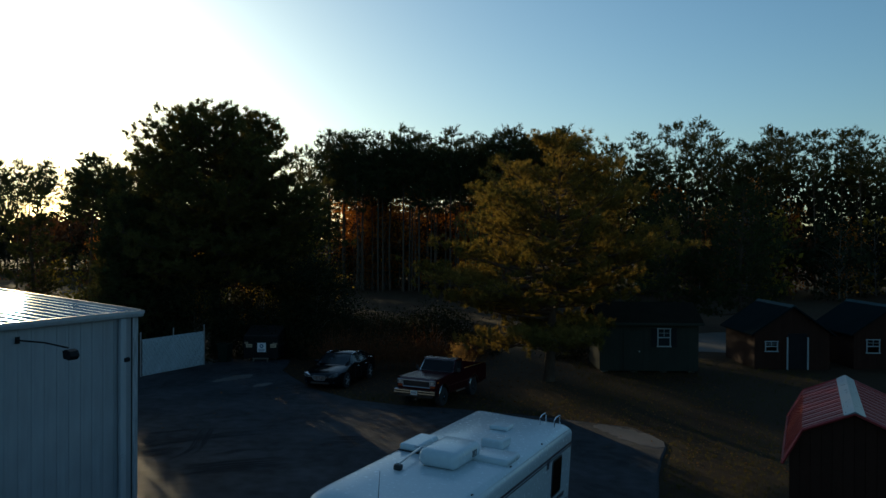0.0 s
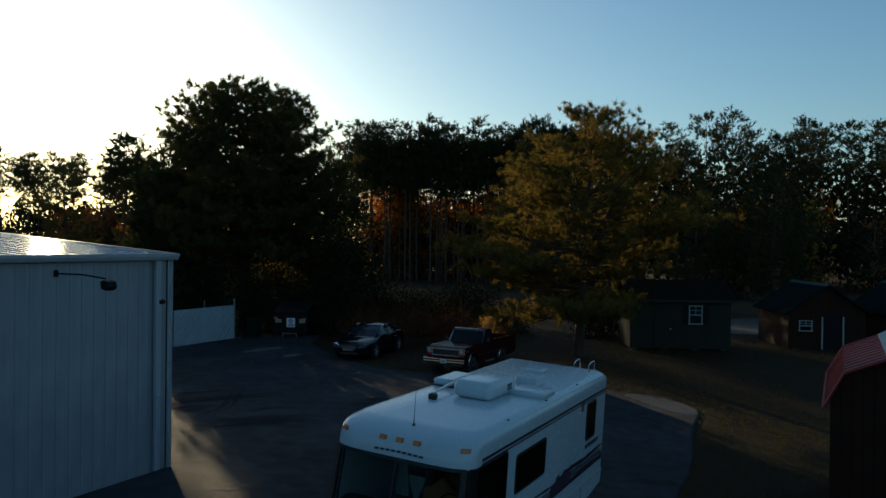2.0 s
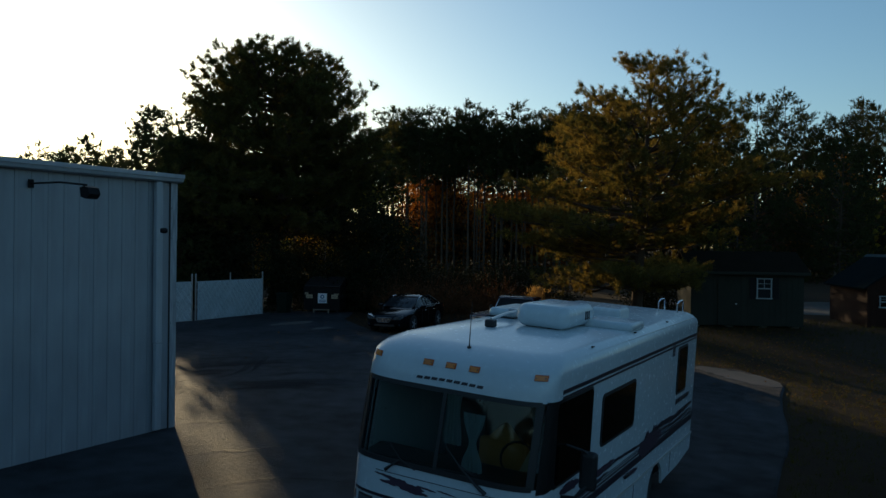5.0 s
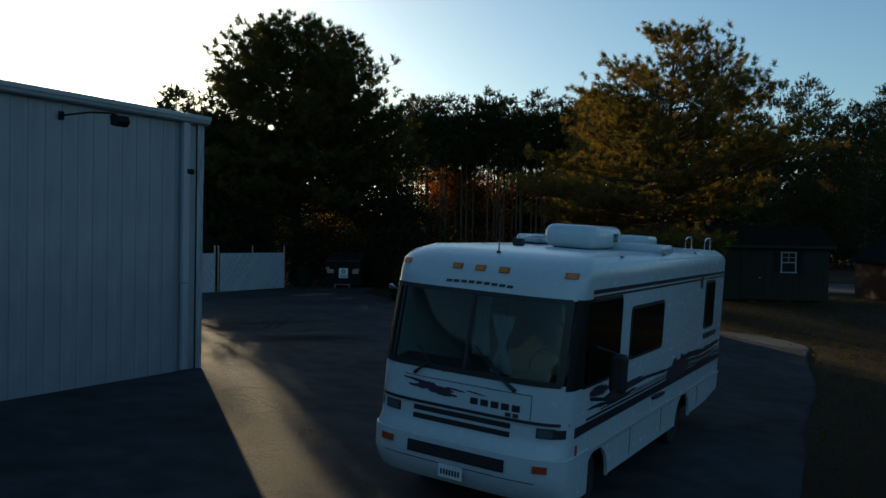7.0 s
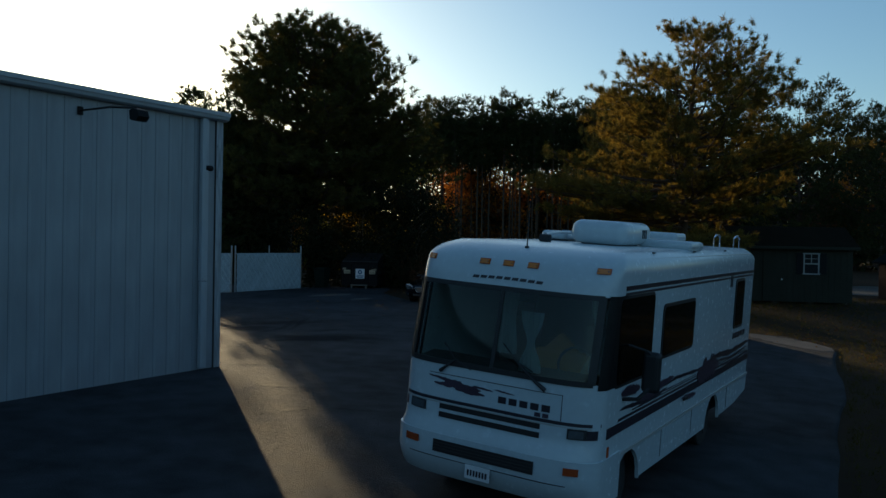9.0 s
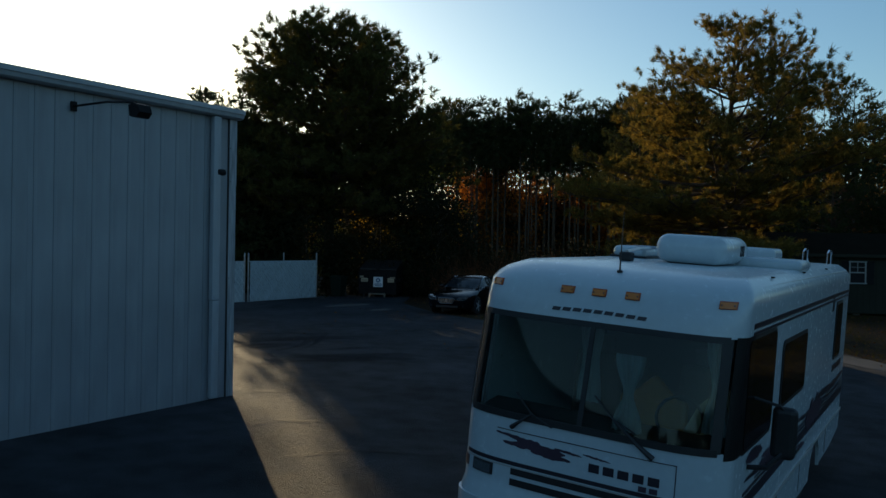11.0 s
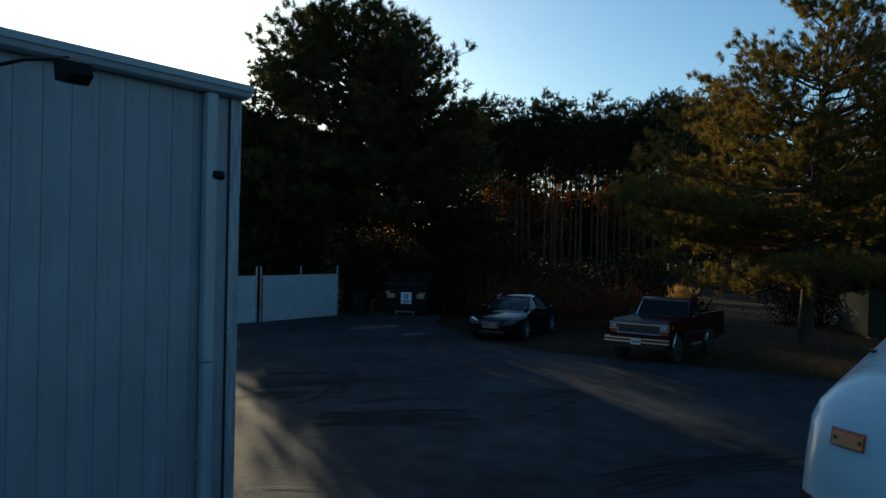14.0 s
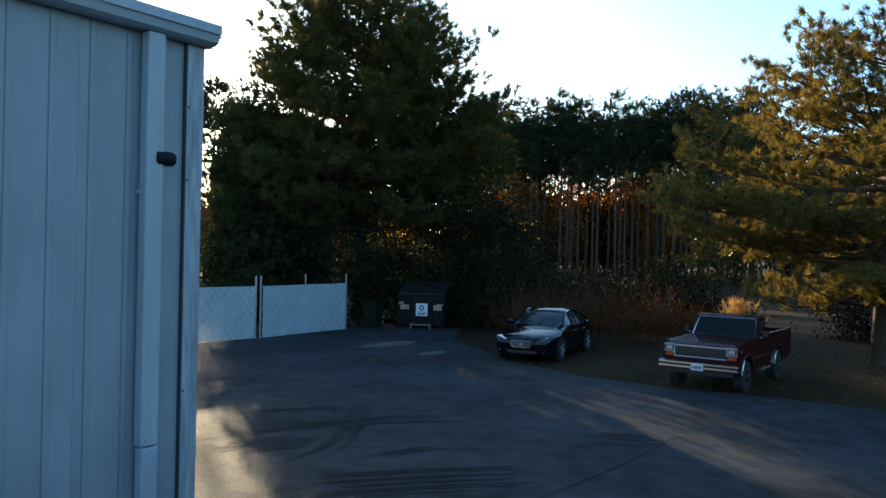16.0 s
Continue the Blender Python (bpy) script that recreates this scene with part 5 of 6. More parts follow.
    part("tailgate", B((0, 4.32, 1.02, 1.74, 0.06, 0.52), bevel=0.015), M_MAROON, tr)
    # face
    gr = part("grille", B((0, -0.715, 0.965, 1.28, 0.06, 0.27)), M_BLACKTRIM, tr, "bright horizontal bar grille")
    for k in range(7):
        part("grille_bar", B((0, -0.75, 0.865 + 0.034 * k, 1.26, 0.02, 0.011)), M_TINTCHROME, gr)
    part("grille_surround", T([(-0.66, -0.75, 0.83), (-0.66, -0.75, 1.10), (0.66, -0.75, 1.10), (0.66, -0.75, 0.83), (-0.66, -0.75, 0.83)], 0.020, 5), M_ALU, gr)
    part("face_panel", B((0, -0.69, 0.93, 1.92, 0.06, 0.42), bevel=0.02), M_MAROON, tr)
    for s in (-1, 1):
        hl = part("headlamp", B((s * 0.79, -0.735, 1.03, 0.21, 0.05, 0.14), bevel=0.015), M_LENS, tr, "square clear headlamp")
        part("bezel", T([(s * 0.67, -0.745, 0.945), (s * 0.67, -0.745, 1.115), (s * 0.915, -0.745, 1.115), (s * 0.915, -0.745, 0.945), (s * 0.67, -0.745, 0.945)], 0.020, 5), M_ALU, hl, "bright headlamp bezel")
        part("reflector", B((s * 0.79, -0.762, 1.03, 0.15, 0.008, 0.095), bevel=0.003), M_ALU, hl)
        part("turn_lamp", B((s * 0.79, -0.735, 0.87, 0.22, 0.05, 0.085), bevel=0.012), M_ORANGE, tr, "orange turn lamp")
    bp = part("front_bumper", P([(-0.90, 0.56), (-0.95, 0.585), (-0.945, 0.635), (-0.90, 0.65), (-0.90, 0.67), (-0.935, 0.68), (-0.93, 0.72), (-0.86, 0.745), (-0.80, 0.745), (-0.80, 0.56)], -1.0, 1.0, "x"), M_TINTCHROME, tr, "chrome front bumper")
    part("bumper_strip", B((0, -0.905, 0.66, 1.96, 0.02, 0.022)), M_BLACKTRIM, bp)
    pl = part("number_plate", B((0.0, -0.965, 0.625, 0.31, 0.012, 0.16)), M_PLATE, tr, "white number plate with dark bars")
    for k in range(6):
        part("plate_bar", B((-0.105 + 0.042 * k, -0.972, 0.62, 0.026, 0.004, 0.07)), M_DARKDECAL, pl)
    part("front_valance", B((0, -0.82, 0.50, 1.7, 0.08, 0.12)), M_BLACKTRIM, tr)
    return tr


def facing(x, y, hx, hy, z=None):
    """A pose whose local y points along (hx, hy)."""
    a = math.degrees(math.atan2(hy, hx)) - 90
    return pose(x, y, ground_z(x, y) if z is None else z, 0, 0, a)


sedan(facing(-5.91, 36.93, 0.258, 0.966, 0.01))
pickup(facing(-1.36, 33.35, 0.442, 0.897, -0.02) @ Matrix.Diagonal((0.93, 0.93, 0.97, 1)))

# ---- fence, dumpster, bin ----
M_SLAT = mat("white_fence_slat", (0.40, 0.47, 0.51), 0.5, 0, 0.22, 1.5, 20, rand=0.6)
M_FENCEWIRE = mat("white_coated_wire", (0.62, 0.66, 0.68), 0.5)
M_GALV = mat("galvanised_steel", (0.36, 0.38, 0.40), 0.4, 0.8, 0.1, 3, 30)
M_DUMP = mat("dark_painted_steel", (0.010, 0.010, 0.011), 0.6, 0, 0.3, 2, 14, 0.1, 20, spec=0.15)
M_LABEL = mat("cream_label_paint", (0.42, 0.34, 0.22), 0.5)
M_BLUE = mat("blue_print", (0.03, 0.10, 0.22), 0.5)
M_BIN = mat("dark_green_plastic", (0.007, 0.015, 0.011), 0.5, spec=0.15)
M_WOODGREY = mat("weathered_plank", (0.16, 0.14, 0.11), 0.85, 0, 0.3, 2, 20, 0.3, 30, stretch=(0.2, 1, 1))


def clip_poly(poly, axis, lim, keep_less):
    out = []
    for i in range(len(poly)):
        a, b = poly[i], poly[(i + 1) % len(poly)]
        ia, ib = (a[axis] <= lim) == keep_less, (b[axis] <= lim) == keep_less
        if ia:
            out.append(a)
        if ia != ib:
            t = (lim - a[axis]) / (b[axis] - a[axis])
            out.append((a[0] + (b[0] - a[0]) * t, a[1] + (b[1] - a[1]) * t))
    return out


def fence_panel(a, b, label, post_at_start=True):
    """A chain-link panel woven with white slats on the slant, between two posts."""
    d = Vector((b[0] - a[0], b[1] - a[1]))
    L = d.length
    f = thing("slatted_fence", pose(a[0], a[1], 0, 0, 0, math.degrees(math.atan2(d.y, d.x))), label, "fence", "slatted fence")
    z0, z1 = 0.06, 1.80
    x, k = -1.8, 0
    while x < L:
        poly = [(x + 1.75, z1 + 0.1), (x + 1.802, z1 + 0.1), (x + 0.052, z0 - 0.1), (x, z0 - 0.1)]
        for ax, lim, less in ((0, 0.07, False), (0, L - 0.07, True), (1, z1, True), (1, z0, False)):
            if poly:
                poly = clip_poly(poly, ax, lim, less)
        if len(poly) >= 3 and max(p[0] for p in poly) - min(p[0] for p in poly) > 0.03:
            off = 0.006 * (k % 2)
            part("slat", P(poly, -0.012 + off, -0.006 + off, "y"), M_SLAT, f)
        x += 0.062
        k += 1
    wires = bmesh.new()
    for s in (-1,):
        xx = -1.3
        while xx < L:
            p0, p1 = (xx + 1.25, z0), (xx, z1)
            q = clip_poly([p0, p1], 0, 0.03, False)
            q = clip_poly(q, 0, L - 0.03, True) if len(q) > 1 else q
            if len(q) >= 2 and (Vector(q[0]) - Vector(q[1])).length > 0.1:
                T([(q[0][0], -0.016, q[0][1]), (q[1][0], -0.016, q[1][1])], 0.009, 4, wires)
            xx += 0.27
    part("wire_mesh", wires, M_FENCEWIRE, f)
    part("top_rail", T([(0, 0.02, 1.80), (L, 0.02, 1.80)], 0.021, 8), M_GALV, f)
    part("bottom_rail", T([(0, 0.02, 0.05), (L, 0.02, 0.05)], 0.012, 6), M_GALV, f)
    for xx in ((0,) if post_at_start else ()) + (L,):
        po = part("post", C(0.036, 2.16, pose(xx, 0.03, -0.02), 12), M_GALV, f)
        part("post_cap", C(0.042, 0.05, pose(xx, 0.03, 2.12), 12, 0.02), M_GALV, po)
    return f, L


fence_panel((-19.3, 32.9), (-15.42, 38.72), "white slatted chain-link fence panel with galvanised posts")
f2, fl = fence_panel((-15.30, 38.86), (-13.54, 42.88), "white slatted chain-link gate panel with galvanised posts")
part("post", C(0.030, 2.2, pose(fl * 0.5, 0.06, -0.02), 12), M_GALV, f2)


def dumpster():
    d = thing("dumpster", facing(-10.9, 44.4, 0.0, 1.0, 0.0), "dark steel dumpster with a white sign and cream labels", "dumpster")
    part("body", P([(0.0, 0.16), (-0.06, 1.30), (0.08, 1.36), (1.5, 1.76), (1.5, 0.16)], -0.92, 0.92, "x"), M_DUMP, d)
    for x in (-0.93, -0.45, 0.45, 0.93):
        part("rib", B((x, -0.045, 0.72, 0.06, 0.06, 1.10, pose(0, 0, 0, 3.5)), bevel=0.01), M_DUMP, d)
    part("rim", B((0, -0.05, 1.30, 1.94, 0.08, 0.07), bevel=0.015), M_DUMP, d)
    for s in (-1, 1):
        part("lid", P([(0.0, 1.375), (0.0, 1.415), (1.48, 1.84), (1.5, 1.79)], s * 0.02, s * 0.94, "x"), M_BLACKTRIM, d, "black plastic lid")
        part("lift_pocket", B((s * 1.0, 0.7, 0.85, 0.14, 1.1, 0.18), bevel=0.02), M_DUMP, d)
        part("caster", C(0.09, 0.06, pose(s * 0.75 - 0.03, 0.2, 0.09, 0, 90, 0), 14), M_BLACKTRIM, d)
        part("caster", C(0.09, 0.06, pose(s * 0.75 - 0.03, 1.3, 0.09, 0, 90, 0), 14), M_BLACKTRIM, d)
    sg = part("sign", B((0.04, -0.075, 0.78, 0.47, 0.012, 0.50)), M_PLATE, d, "white sign with a blue round mark and bars")
    part("round_mark", C(0.11, 0.004, pose(0.04, -0.082, 0.86, 90), 20), M_BLUE, sg)
    part("round_mark_inner", C(0.05, 0.005, pose(0.04, -0.0835, 0.86, 90), 14), M_PLATE, sg)
    for z, w in ((0.69, 0.34), (0.635, 0.38), (0.59, 0.30)):
        part("text_bar", B((0.04, -0.083, z, w, 0.004, 0.026)), M_BLUE, sg)
    for x, z, w, h in ((-0.65, 0.87, 0.34, 0.18), (0.68, 0.87, 0.32, 0.20), (-0.80, 1.02, 0.18, 0.10), (0.78, 1.0, 0.26, 0.06)):
        lb = part("label", B((x, -0.075, z, w, 0.01, h)), M_LABEL, d, "small cream label")
        for k in range(2):
            part("text_bar", B((x, -0.081, z - 0.04 + 0.05 * k, w * 0.8, 0.003, 0.018)), M_DARKDECAL, lb)
    k = thing("plank_step", facing(-10.86, 44.12, 0, 1, 0.0), "weathered low plank stand before the dumpster", "plank")
    part("board", B((0, 0, 0.20, 0.86, 0.10, 0.06), bevel=0.01), M_WOODGREY, k)
    for s in (-1, 1):
        part("leg", B((s * 0.38, 0, 0.085, 0.07, 0.09, 0.17)), M_WOODGREY, k)
    b = thing("wheeled_bin", facing(-12.75, 43.9, 0.2, 1.0, 0.0), "dark green wheeled refuse bin", "bin")
    part("body", loft([[(-0.24, -0.26, 0.06), (0.24, -0.26, 0.06), (0.24, 0.26, 0.06), (-0.24, 0.26, 0.06)], [(-0.30, -0.33, 0.98), (0.30, -0.33, 0.98), (0.30, 0.33, 0.98), (-0.30, 0.33, 0.98)]]), M_BIN, b)
    part("lid", P([(-0.37, 0.98), (-0.36, 1.03), (0.0, 1.08), (0.36, 1.03), (0.36, 0.98)], -0.32, 0.32, "x"), M_BIN, b)
    for s in (-1, 1):
        part("wheel", C(0.11, 0.05, pose(s * 0.25 - 0.025, 0.30, 0.11, 0, 90, 0), 14), M_TYRE, b)


dumpster()

# ---- sheds ----
M_SHEDGREEN = mat("grey_green_board", (0.036, 0.037, 0.028), 0.85, 0, 0.2, 1.2, 16, 0.2, 30, rand=0.3, spec=0.1)
M_SHINGLE = mat("dark_shingle", (0.018, 0.016, 0.012), 1.0, 0, 0.3, 2, 24, 0.4, 40, rand=0.4, spec=0.0)
M_BROWNBOARD = mat("red_brown_board", (0.036, 0.017, 0.011), 0.8, 0, 0.25, 1.2, 16, 0.2, 30, rand=0.3, spec=0.1)
M_WHITEWOOD = mat("grey_white_painted_wood", (0.36, 0.37, 0.36), 0.7)
M_BLUEROOF = mat("blue_grey_roof", (0.010, 0.015, 0.017), 1.0, 0.0, 0.2, 1, 14, spec=0.0)
M_TEALCAP = mat("teal_ridge_metal", (0.030, 0.055, 0.062), 0.8, 0.0, 0.2, 1, 14, spec=0.1)
M_REDROOF = mat("red_metal_roof", (0.26, 0.035, 0.035), 0.35, 0.3, 0.12, 1, 14)
M_SILVER = mat("silver_ridge_metal", (0.30, 0.33, 0.37), 0.3, 0.8, 0.1, 1, 14)


def sash_window(parent, x, y, z, w, h, panes=(2, 2), name="window"):
    win = part(name, B((x - w / 2, y, z, 0.05, 0.05, h + 0.05), (x + w / 2, y, z, 0.05, 0.05, h + 0.05), (x, y, z + h / 2, w + 0.10, 0.055, 0.05), (x, y, z - h / 2, w + 0.12, 0.07, 0.05), (x, y, z, w, 0.04, 0.05)), M_WHITEWOOD, parent, "white sash window")
    part("pane", B((x, y + 0.012, z, w - 0.02, 0.008, h - 0.02)), M_CARGLASS, win)
    for i in range(1, panes[0]):
        part("glazing_bar", B((x - w / 2 + w * i / panes[0], y, z + h / 4, 0.022, 0.03, h / 2)), M_WHITEWOOD, win)
    part("glazing_bar", B((x, y, z + h / 4, w, 0.03, 0.022)), M_WHITEWOOD, win)
    return win


def board_wall(parent, x0, x1, y, z0, z1, material, step=0.2, top=None):
    """Upright boards side by side; top(x) cuts them to a gable."""
    n = max(1, round((x1 - x0) / step))
    w = (x1 - x0) / n
    for i in range(n):
        a, b = x0 + i * w + 0.004, x0 + (i + 1) * w - 0.004
        ta, tb = (top(a), top(b)) if top else (z1, z1)
        part("board", P([(a, z0), (b, z0), (b, tb), (a, ta)], y - 0.012, y + 0.012, "y"), material, parent)


def green_shed():
    s = thing("garden_shed", pose(9.63, 41.70, 0.0), "grey-green wooden shed with a white shuttered window", "shed")
    part("wall", B((0, 1.8, 1.32, 4.96, 3.5, 2.46)), M_SHEDGREEN, s)
    board_wall(s, -2.5, 2.5, 0.03, 0.10, 2.56, M_SHEDGREEN, 0.25)
    for x in (-2.2, -0.7, 0.8, 2.2):
        part("skid_block", B((x, 1.8, 0.03, 0.3, 3.2, 0.14)), M_WOODGREY, s)
    roof = P([(-0.28, 2.50), (1.8, 3.42), (3.88, 2.50), (3.88, 2.56), (1.8, 3.50), (-0.28, 2.56)], -2.7, 2.7, "x")
    part("roof", roof, M_SHINGLE, s, "dark shingle roof")
    part("fascia", B((0, -0.29, 2.51, 5.4, 0.03, 0.13)), M_SHEDGREEN, s)
    sash_window(s, 0.75, -0.01, 1.81, 0.62, 0.90)
    for q in (-1, 1):
        sh = part("shutter", B((0.75 + q * 0.50, -0.005, 1.81, 0.28, 0.03, 0.96), bevel=0.006), M_DUMP, s, "dark shutter")
    dr = part("door", B((-0.85, -0.005, 1.10, 0.90, 0.04, 1.96), bevel=0.006), M_SHEDGREEN, s)
    part("door_knob", C(0.035, 0.06, pose(-0.50, -0.03, 1.10, 90), 10), M_ALU, dr, "bright door knob")


green_shed()


def cabin(x, y, label, door):
    c = thing("wooden_cabin", pose(x, y, 0.0), label, "cabin", "wooden cabins")
    top = lambda u: 1.95 + 1.30 * (1 - abs(u) / 1.95) if abs(u) < 1.95 else 1.95
    part("wall", B((0, 2.4, 0.97, 3.84, 4.6, 1.94)), M_BROWNBOARD, c)
    board_wall(c, -1.95, 1.95, 0.0, 0.0, 0, M_BROWNBOARD, 0.195, top)
    part("roof", P([(-2.2, 1.78), (0, 3.28), (2.2, 1.78), (2.2, 1.86), (0, 3.38), (-2.2, 1.86)], -0.25, 4.9, "y"), M_BLUEROOF, c, "blue-grey metal roof")
    part("ridge_cap", P([(-0.16, 3.28), (0, 3.41), (0.16, 3.28), (0, 3.34)], -0.28, 4.93, "y"), M_TEALCAP, c)
    if door:
        # flat dark panel stands for the shade inside an open doorway
        dd = part("doorway", B((0.28, -0.018, 0.95, 1.02, 0.02, 1.9)), M_DUMP, c, "flat dark panel standing for a shaded open doorway")
        for s in (-1, 1):
            part("door_post", B((0.28 + s * 0.53, -0.05, 0.85, 0.07, 0.07, 1.7)), M_WHITEWOOD, dd, "white door post")
        sash_window(c, -1.07, -0.02, 1.21, 0.62, 0.52)
    else:
        sash_window(c, -0.95, -0.02, 1.22, 0.66, 0.70)


cabin(17.45, 43.3, "red-brown wooden cabin with a flat dark panel standing for a shaded open doorway", True)
cabin(22.75, 43.6, "red-brown wooden cabin with a white window", False)


def barn_shed():
    z = ground_z(8.9, 19.1)
    b = thing("barn_shed", facing(8.02, 16.88, 0.39, 0.92, z), "dark barn-style shed with a red metal gambrel roof", "shed")
    H = 3.19 - z
    k1, k2 = (0.96, H - 0.42), (1.33, H - 1.13)
    L = 4.9
    top = lambda u: H - 0.03 - 0.42 * abs(u) / 0.96 if abs(u) < 0.96 else H - 0.45 - 0.71 * (abs(u) - 0.96) / 0.37
    part("wall", B((0, L / 2 + 0.05, (H - 1.2) / 2, 2.36, L - 0.5, H - 1.2)), M_BROWNBOARD, b)
    board_wall(b, -1.2, 1.2, 0.12, 0.02, 0, M_BROWNBOARD, 0.2, top)
    board_wall(b, -1.2, 1.2, L - 0.12, 0.02, 0, M_BROWNBOARD, 0.2, top)
    for s in (-1, 1):
        for (xa, za), (xb, zb) in (((0.0, H), k1), (k1, k2)):
            n = 11
            for i in range(n):
                y0, y1 = L * i / n, L * (i + 1) / n
                bm = P([(s * xa, za), (s * xb, zb), (s * xb, zb - 0.02), (s * xa, za - 0.02)], y0 + 0.002, y1 - 0.002, "y")
                P([(s * xa, za), (s * xb, zb), (s * xb, zb + 0.02), (s * xa, za + 0.02)], y0 + 0.04, y0 + 0.07, "y", bm=bm)
                P([(s * xa, za), (s * xb, zb), (s * xb, zb + 0.014), (s * xa, za + 0.014)], y0 + 0.24, y0 + 0.27, "y", bm=bm)
                part("roof_sheet", bm, M_REDROOF, b, "ribbed red roof sheet")
        part("eave_trim", T([(s * k2[0], 0, k2[1]), (s * k2[0], L, k2[1])], 0.03, 5), M_REDROOF, b)
        for yy in (0.0, L):
            part("rake_trim", T([(0, yy, H), (s * k1[0], yy, k1[1]), (s * k2[0], yy, k2[1])], 0.035, 5), M_REDROOF, b)
    part("ridge_cap", P([(-0.20, H - 0.06), (0, H + 0.05), (0.20, H - 0.06), (0, H + 0.01)], -0.03, L + 0.03, "y"), M_SILVER, b, "silver ridge cap")


barn_shed()

# ---- fixtures on the warehouse ----
def fixtures():
    f = thing("flood_light", WALL @ pose(-3.04, 0.0, 4.58), "dark flood light on a long thin arm below the eave", "flood light")
    part("wall_plate", B((0.0, -0.03, 0.0, 0.10, 0.02, 0.14), bevel=0.006), M_DUMP, f)
    part("arm", T([(0.0, -0.03, 0.0), (0.0, -0.8, 0.0), (0.0, -1.45, -0.06)], 0.017, 7), M_DUMP, f)
    hd = part("head", P([(-1.42, -0.11), (-1.44, -0.25), (-1.58, -0.28), (-1.65, -0.21), (-1.61, -0.11), (-1.51, -0.08)], -0.10, 0.10, "x"), M_DUMP, f)
    part("lens", B((0.0, -1.51, -0.268, 0.16, 0.12, 0.01, pose(0, 0, 0, 12))), M_LENS, hd)
    c = thing("security_camera", WALL @ pose(-0.38, 0.0, 3.86), "small dark security camera on the siding", "camera")
    part("bracket", B((0, -0.04, 0.0, 0.06, 0.08, 0.06), bevel=0.01), M_DUMP, c)
    part("housing", C(0.055, 0.17, pose(-0.09, -0.10, 0, 0, 90, 0), 14, bevel=0.02), M_DUMP, c)


fixtures()

# ---- wear and painted sunlight on the asphalt, litter and grass ----
M_OILDARK = mat("dark_tyre_smear", (0.027, 0.027, 0.030), 0.85, 0.0, 0.35, 1.2, 14.0, 0.4, 70, spec=0.1)
M_LEAFLITTER = leaf_mat("fallen_leaves", (0.09, 0.045, 0.018), (0.20, 0.11, 0.04), 0.2)
ROAD = bpy.data.objects["road"]


def ribbon(name, pts, width, material, lift=0.041, ragged=0.25, seed=0, taper=True):
    """A thin uneven band that lies on the asphalt along a path."""
    g = np.random.default_rng(seed)
    p = [Vector((a, b, 0)) for a, b in pts]
    line = []
    for i in range(len(p) - 1):
        a, b, c, d = p[max(i - 1, 0)], p[i], p[i + 1], p[min(i + 2, len(p) - 1)]
        for k in range(10):
            t = k / 10
            line.append(0.5 * ((2 * b) + (c - a) * t + (2 * a - 5 * b + 4 * c - d) * t * t + (3 * b - a - 3 * c + d) * t ** 3))
    line.append(p[-1])
    verts, faces = [], []
    n = len(line)
    # a smear is made of several thin streaks of uneven length
    streaks = 11 if name == "tyre_mark" else 1
    for b in range(streaks):
        mid = width * ((b + 0.5) / streaks - 0.5) * 1.15 + (g.normal(0, 0.05 * width) if streaks > 1 else 0)
        thin = width / streaks * (g.uniform(0.45, 1.15) if streaks > 1 else 1)
        i0, i1 = (int(g.uniform(0, 0.35) * n), int(g.uniform(0.65, 1.0) * n)) if streaks > 1 else (0, n)
        first = len(verts)
        for i in range(i0, i1):
            q = line[i]
            d = (line[min(i + 1, n - 1)] - line[max(i - 1, 0)]).normalized()
            run = (i - i0) / max(i1 - i0 - 1, 1)
            w = thin * (1 + g.normal(0, ragged * 0.6)) * (math.sin(math.pi * (0.04 + 0.92 * run)) ** 0.6 if taper else 1)
            for s in (-1, 1):
                off = mid + s * w / 2 + g.normal(0, ragged * thin * 0.15)
                x, y = q.x - d.y * off, q.y + d.x * off
                verts.append((x, y, ground_z(x, y) + lift + 0.0004 * b))
            if i > i0:
                k = first + 2 * (i - i0)
                faces.append((k - 2, k - 1, k + 1, k))
    return raw_ob(name, verts, faces, material, ROAD)


ribbon("tyre_mark", [(-8.5, 28.8), (-8.6, 28.2), (-8.4, 27.0), (-8.16, 25.4), (-8.46, 23.9)], 0.42, M_OILDARK, seed=1)
ribbon("tyre_mark", [(-10.2, 25.6), (-9.4, 26.4), (-8.4, 27.1), (-7.5, 27.6), (-6.3, 28.0)], 0.57, M_OILDARK, 0.0445, seed=2)
ribbon("tyre_mark", [(-9.9, 24.4), (-9.1, 25.2), (-8.4, 25.6)], 0.80, M_OILDARK, seed=3)
ribbon("tyre_mark", [(-10.9, 27.2), (-9.6, 28.0), (-8.3, 28.7)], 0.23, M_OILDARK, seed=4)
ribbon("tyre_mark", [(-4.4, 27.0), (-3.5, 27.2), (-2.9, 27.3)], 0.72, M_OILDARK, seed=5)
ribbon("tyre_mark", [(-7.5, 24.7), (-6.8, 25.5), (-6.1, 25.8)], 0.27, M_OILDARK, seed=6)
ribbon("tyre_mark", [(-7.8, 23.1), (-6.6, 23.8), (-4.9, 24.5)], 0.95, M_OILDARK, seed=7)
ribbon("tyre_mark", [(-3.0, 21.0), (-1.5, 22.6), (0.8, 24.2)], 0.66, M_OILDARK, seed=8)
ribbon("crack", [(-4.9, 23.4), (-3.9, 25.2), (-3.1, 26.8), (-2.6, 28.0)], 0.035, M_PATCH, 0.048, 0.5, 9)
ribbon("crack", [(-7.3, 19.35), (-6.95, 19.6), (-6.3, 19.7)], 0.035, M_PATCH, 0.048, 0.6, 10)
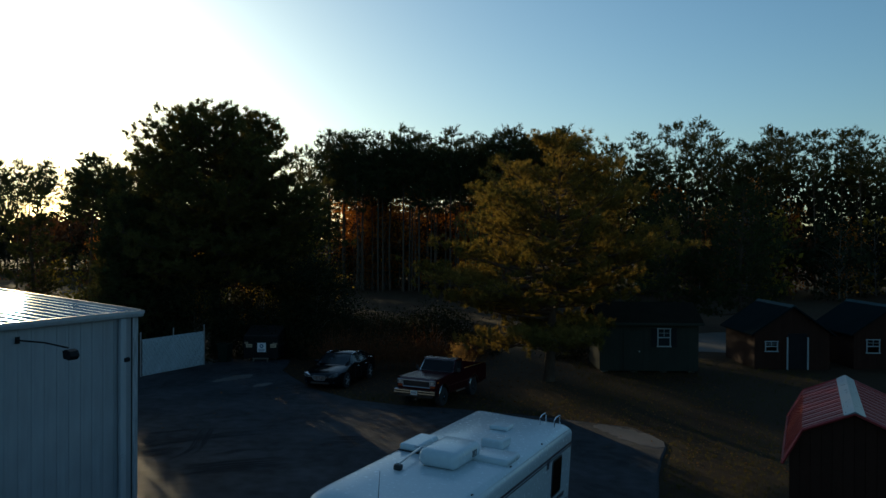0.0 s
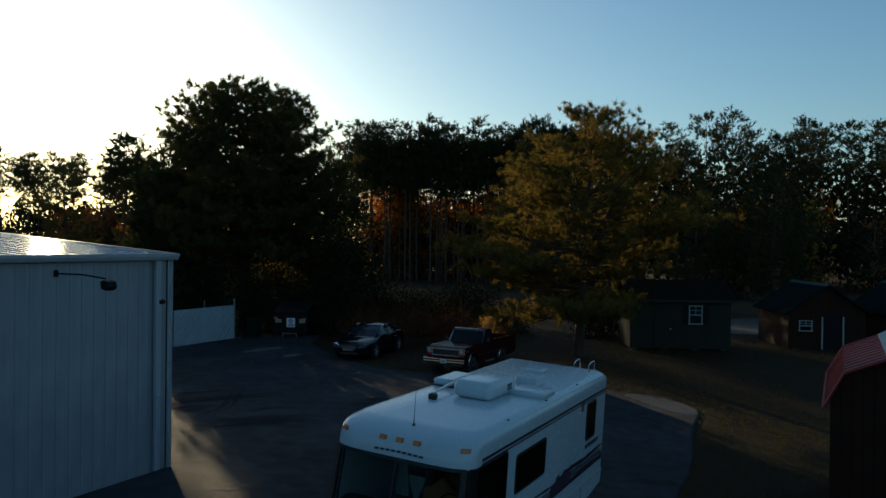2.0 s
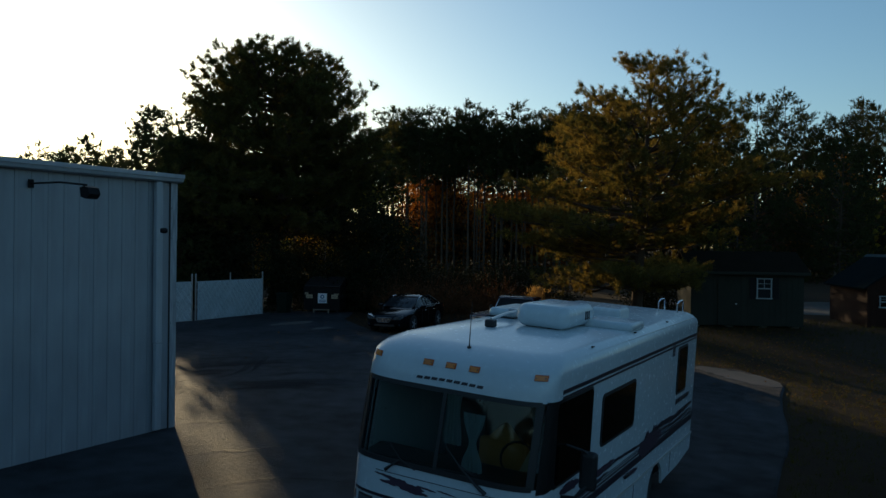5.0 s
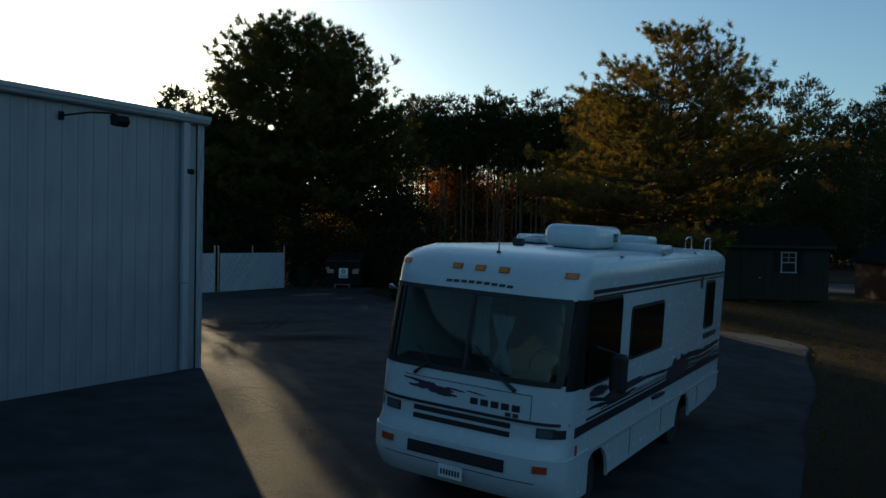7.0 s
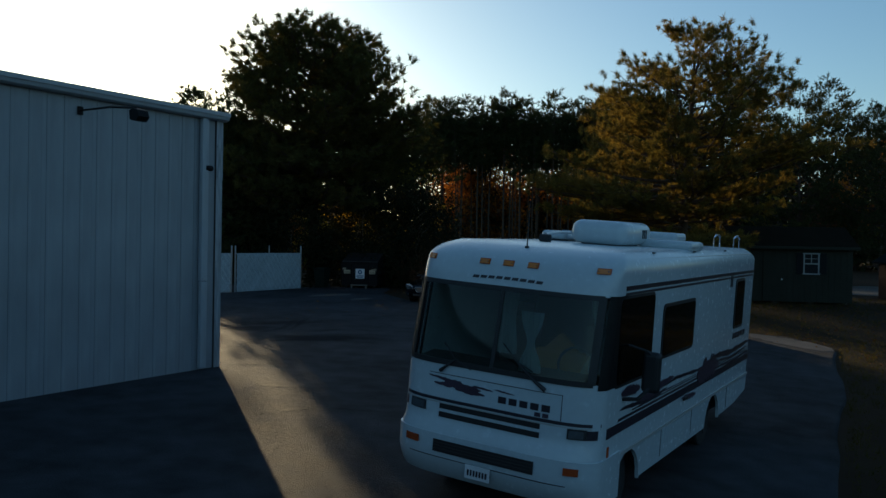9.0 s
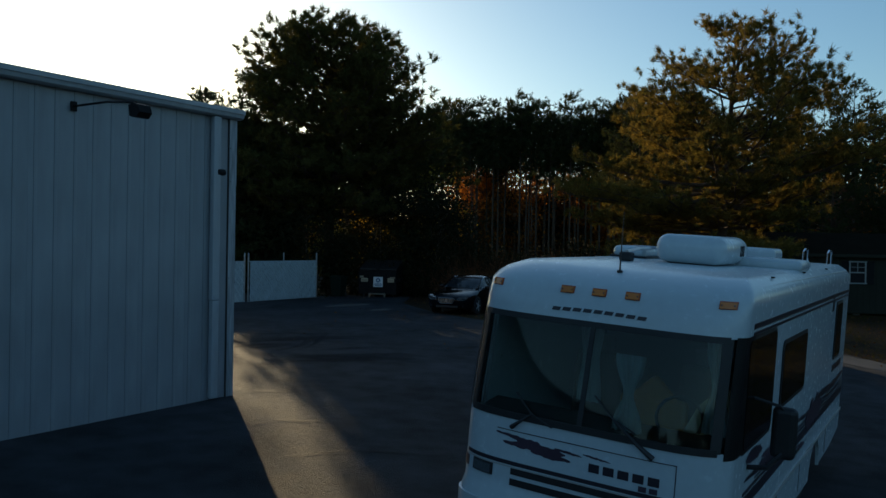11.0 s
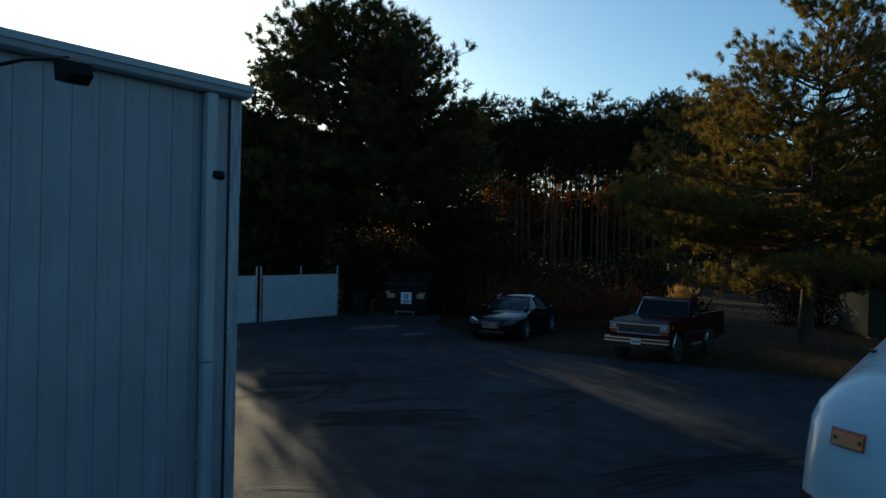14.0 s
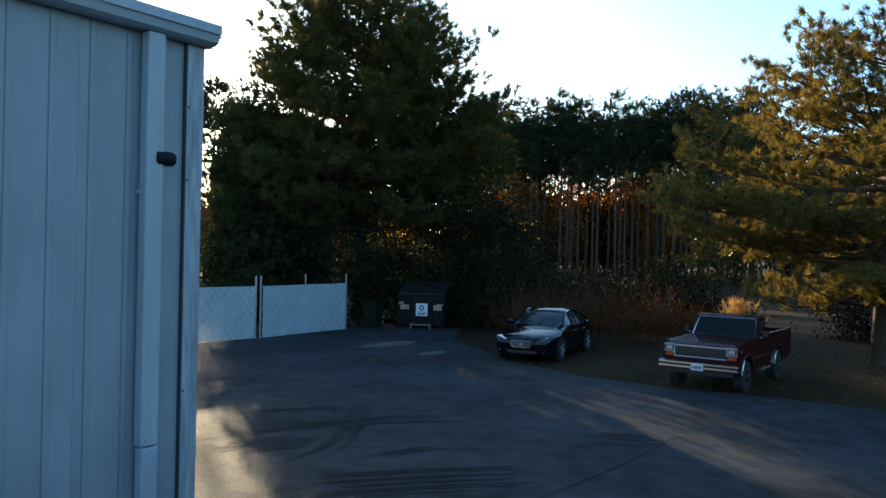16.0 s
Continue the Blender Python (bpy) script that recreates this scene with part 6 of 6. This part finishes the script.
ribbon("crack", [(-6.3, 17.3), (-5.92, 17.8), (-5.5, 17.9), (-4.8, 18.5)], 0.035, M_PATCH, 0.048, 0.6, 11)
ribbon("crack", [(-5.3, 16.0), (-4.5, 16.6), (-3.2, 16.8)], 0.03, M_PATCH, 0.048, 0.6, 12)
ribbon("pale_patch", [(-11.4, 37.6), (-10.7, 38.8), (-10.2, 39.8)], 0.9, M_PALEASPHALT, 0.042, 0.3, 14)
ribbon("pale_patch", [(-9.2, 36.4), (-8.7, 37.6)], 0.5, M_PALEASPHALT, 0.042, 0.3, 15)
# sunlit asphalt by the lawn, painted as a pale band
ribbon("pale_patch", [(5.2, 31.0), (6.3, 29.8), (7.0, 28.4)], 1.3, M_PALEASPHALT, 0.042, 0.15, 16)


def litter():
    g = np.random.default_rng(21)
    n = 7000
    x, y = g.uniform(-11, 12, n), g.uniform(26, 47, n)
    edge = np.array([road_edge(b) for b in y])
    keep = (x > edge + 0.05) | (g.uniform(0, 1, n) < 0.05)
    x, y = x[keep], y[keep]
    pos = np.stack([x, y, np.array([ground_z(a, b) for a, b in zip(x, y)]) + np.where(x > np.array([road_edge(b) for b in y]), 0.02, 0.055)], 1)
    ob = leaf_mesh("fallen_leaves", pos, 0.045, M_LEAFLITTER, None, g, 3.0)
    tagged(ob, "brown fallen leaves scattered on the ground", "leaves", kind="stuff")
    n = 26000
    x, y = g.uniform(-9, 18, n), g.uniform(12, 46, n)
    edge = np.array([road_edge(b) for b in y])
    d = x - edge
    keep = (d > 0.05) & (g.uniform(0, 1, n) < np.where(d < 4.5, 0.9, 0.5)) & ((y < 35) | (x > 6))
    x, y = x[keep], y[keep]
    pos = np.stack([x, y, np.array([ground_z(a, b) for a, b in zip(x, y)])], 1)
    ob = tuft_mesh("lawn_grass", pos, np.tile(np.array([0, 0, 1.0]), (len(x), 1)), g.uniform(0.07, 0.17, len(x)), 6, 0.008, M_GRASS, None, g)
    tagged(ob, "thin dry green-brown lawn grass", "grass", kind="stuff")


litter()

M_GRAVEL = mat("pale_gravel", (0.085, 0.085, 0.078), 0.9, 0, 0.25, 0.6, 14, 0.5, 40)
_v, _f = [], []
for j in range(9):
    for i in range(13):
        x, y = 8.5 + 12.5 * i / 12 + 0.4 * math.sin(j * 2.1), 49.5 + 11 * j / 8 + 0.5 * math.sin(i * 1.3)
        _v.append((x, y, 0.02))
for j in range(8):
    for i in range(12):
        _f.append((j * 13 + i, j * 13 + i + 1, j * 13 + i + 14, j * 13 + i + 13))
tagged(raw_ob("gravel_pad", _v, _f, M_GRAVEL), "pale gravel pad beyond the pine", "gravel", kind="structure")
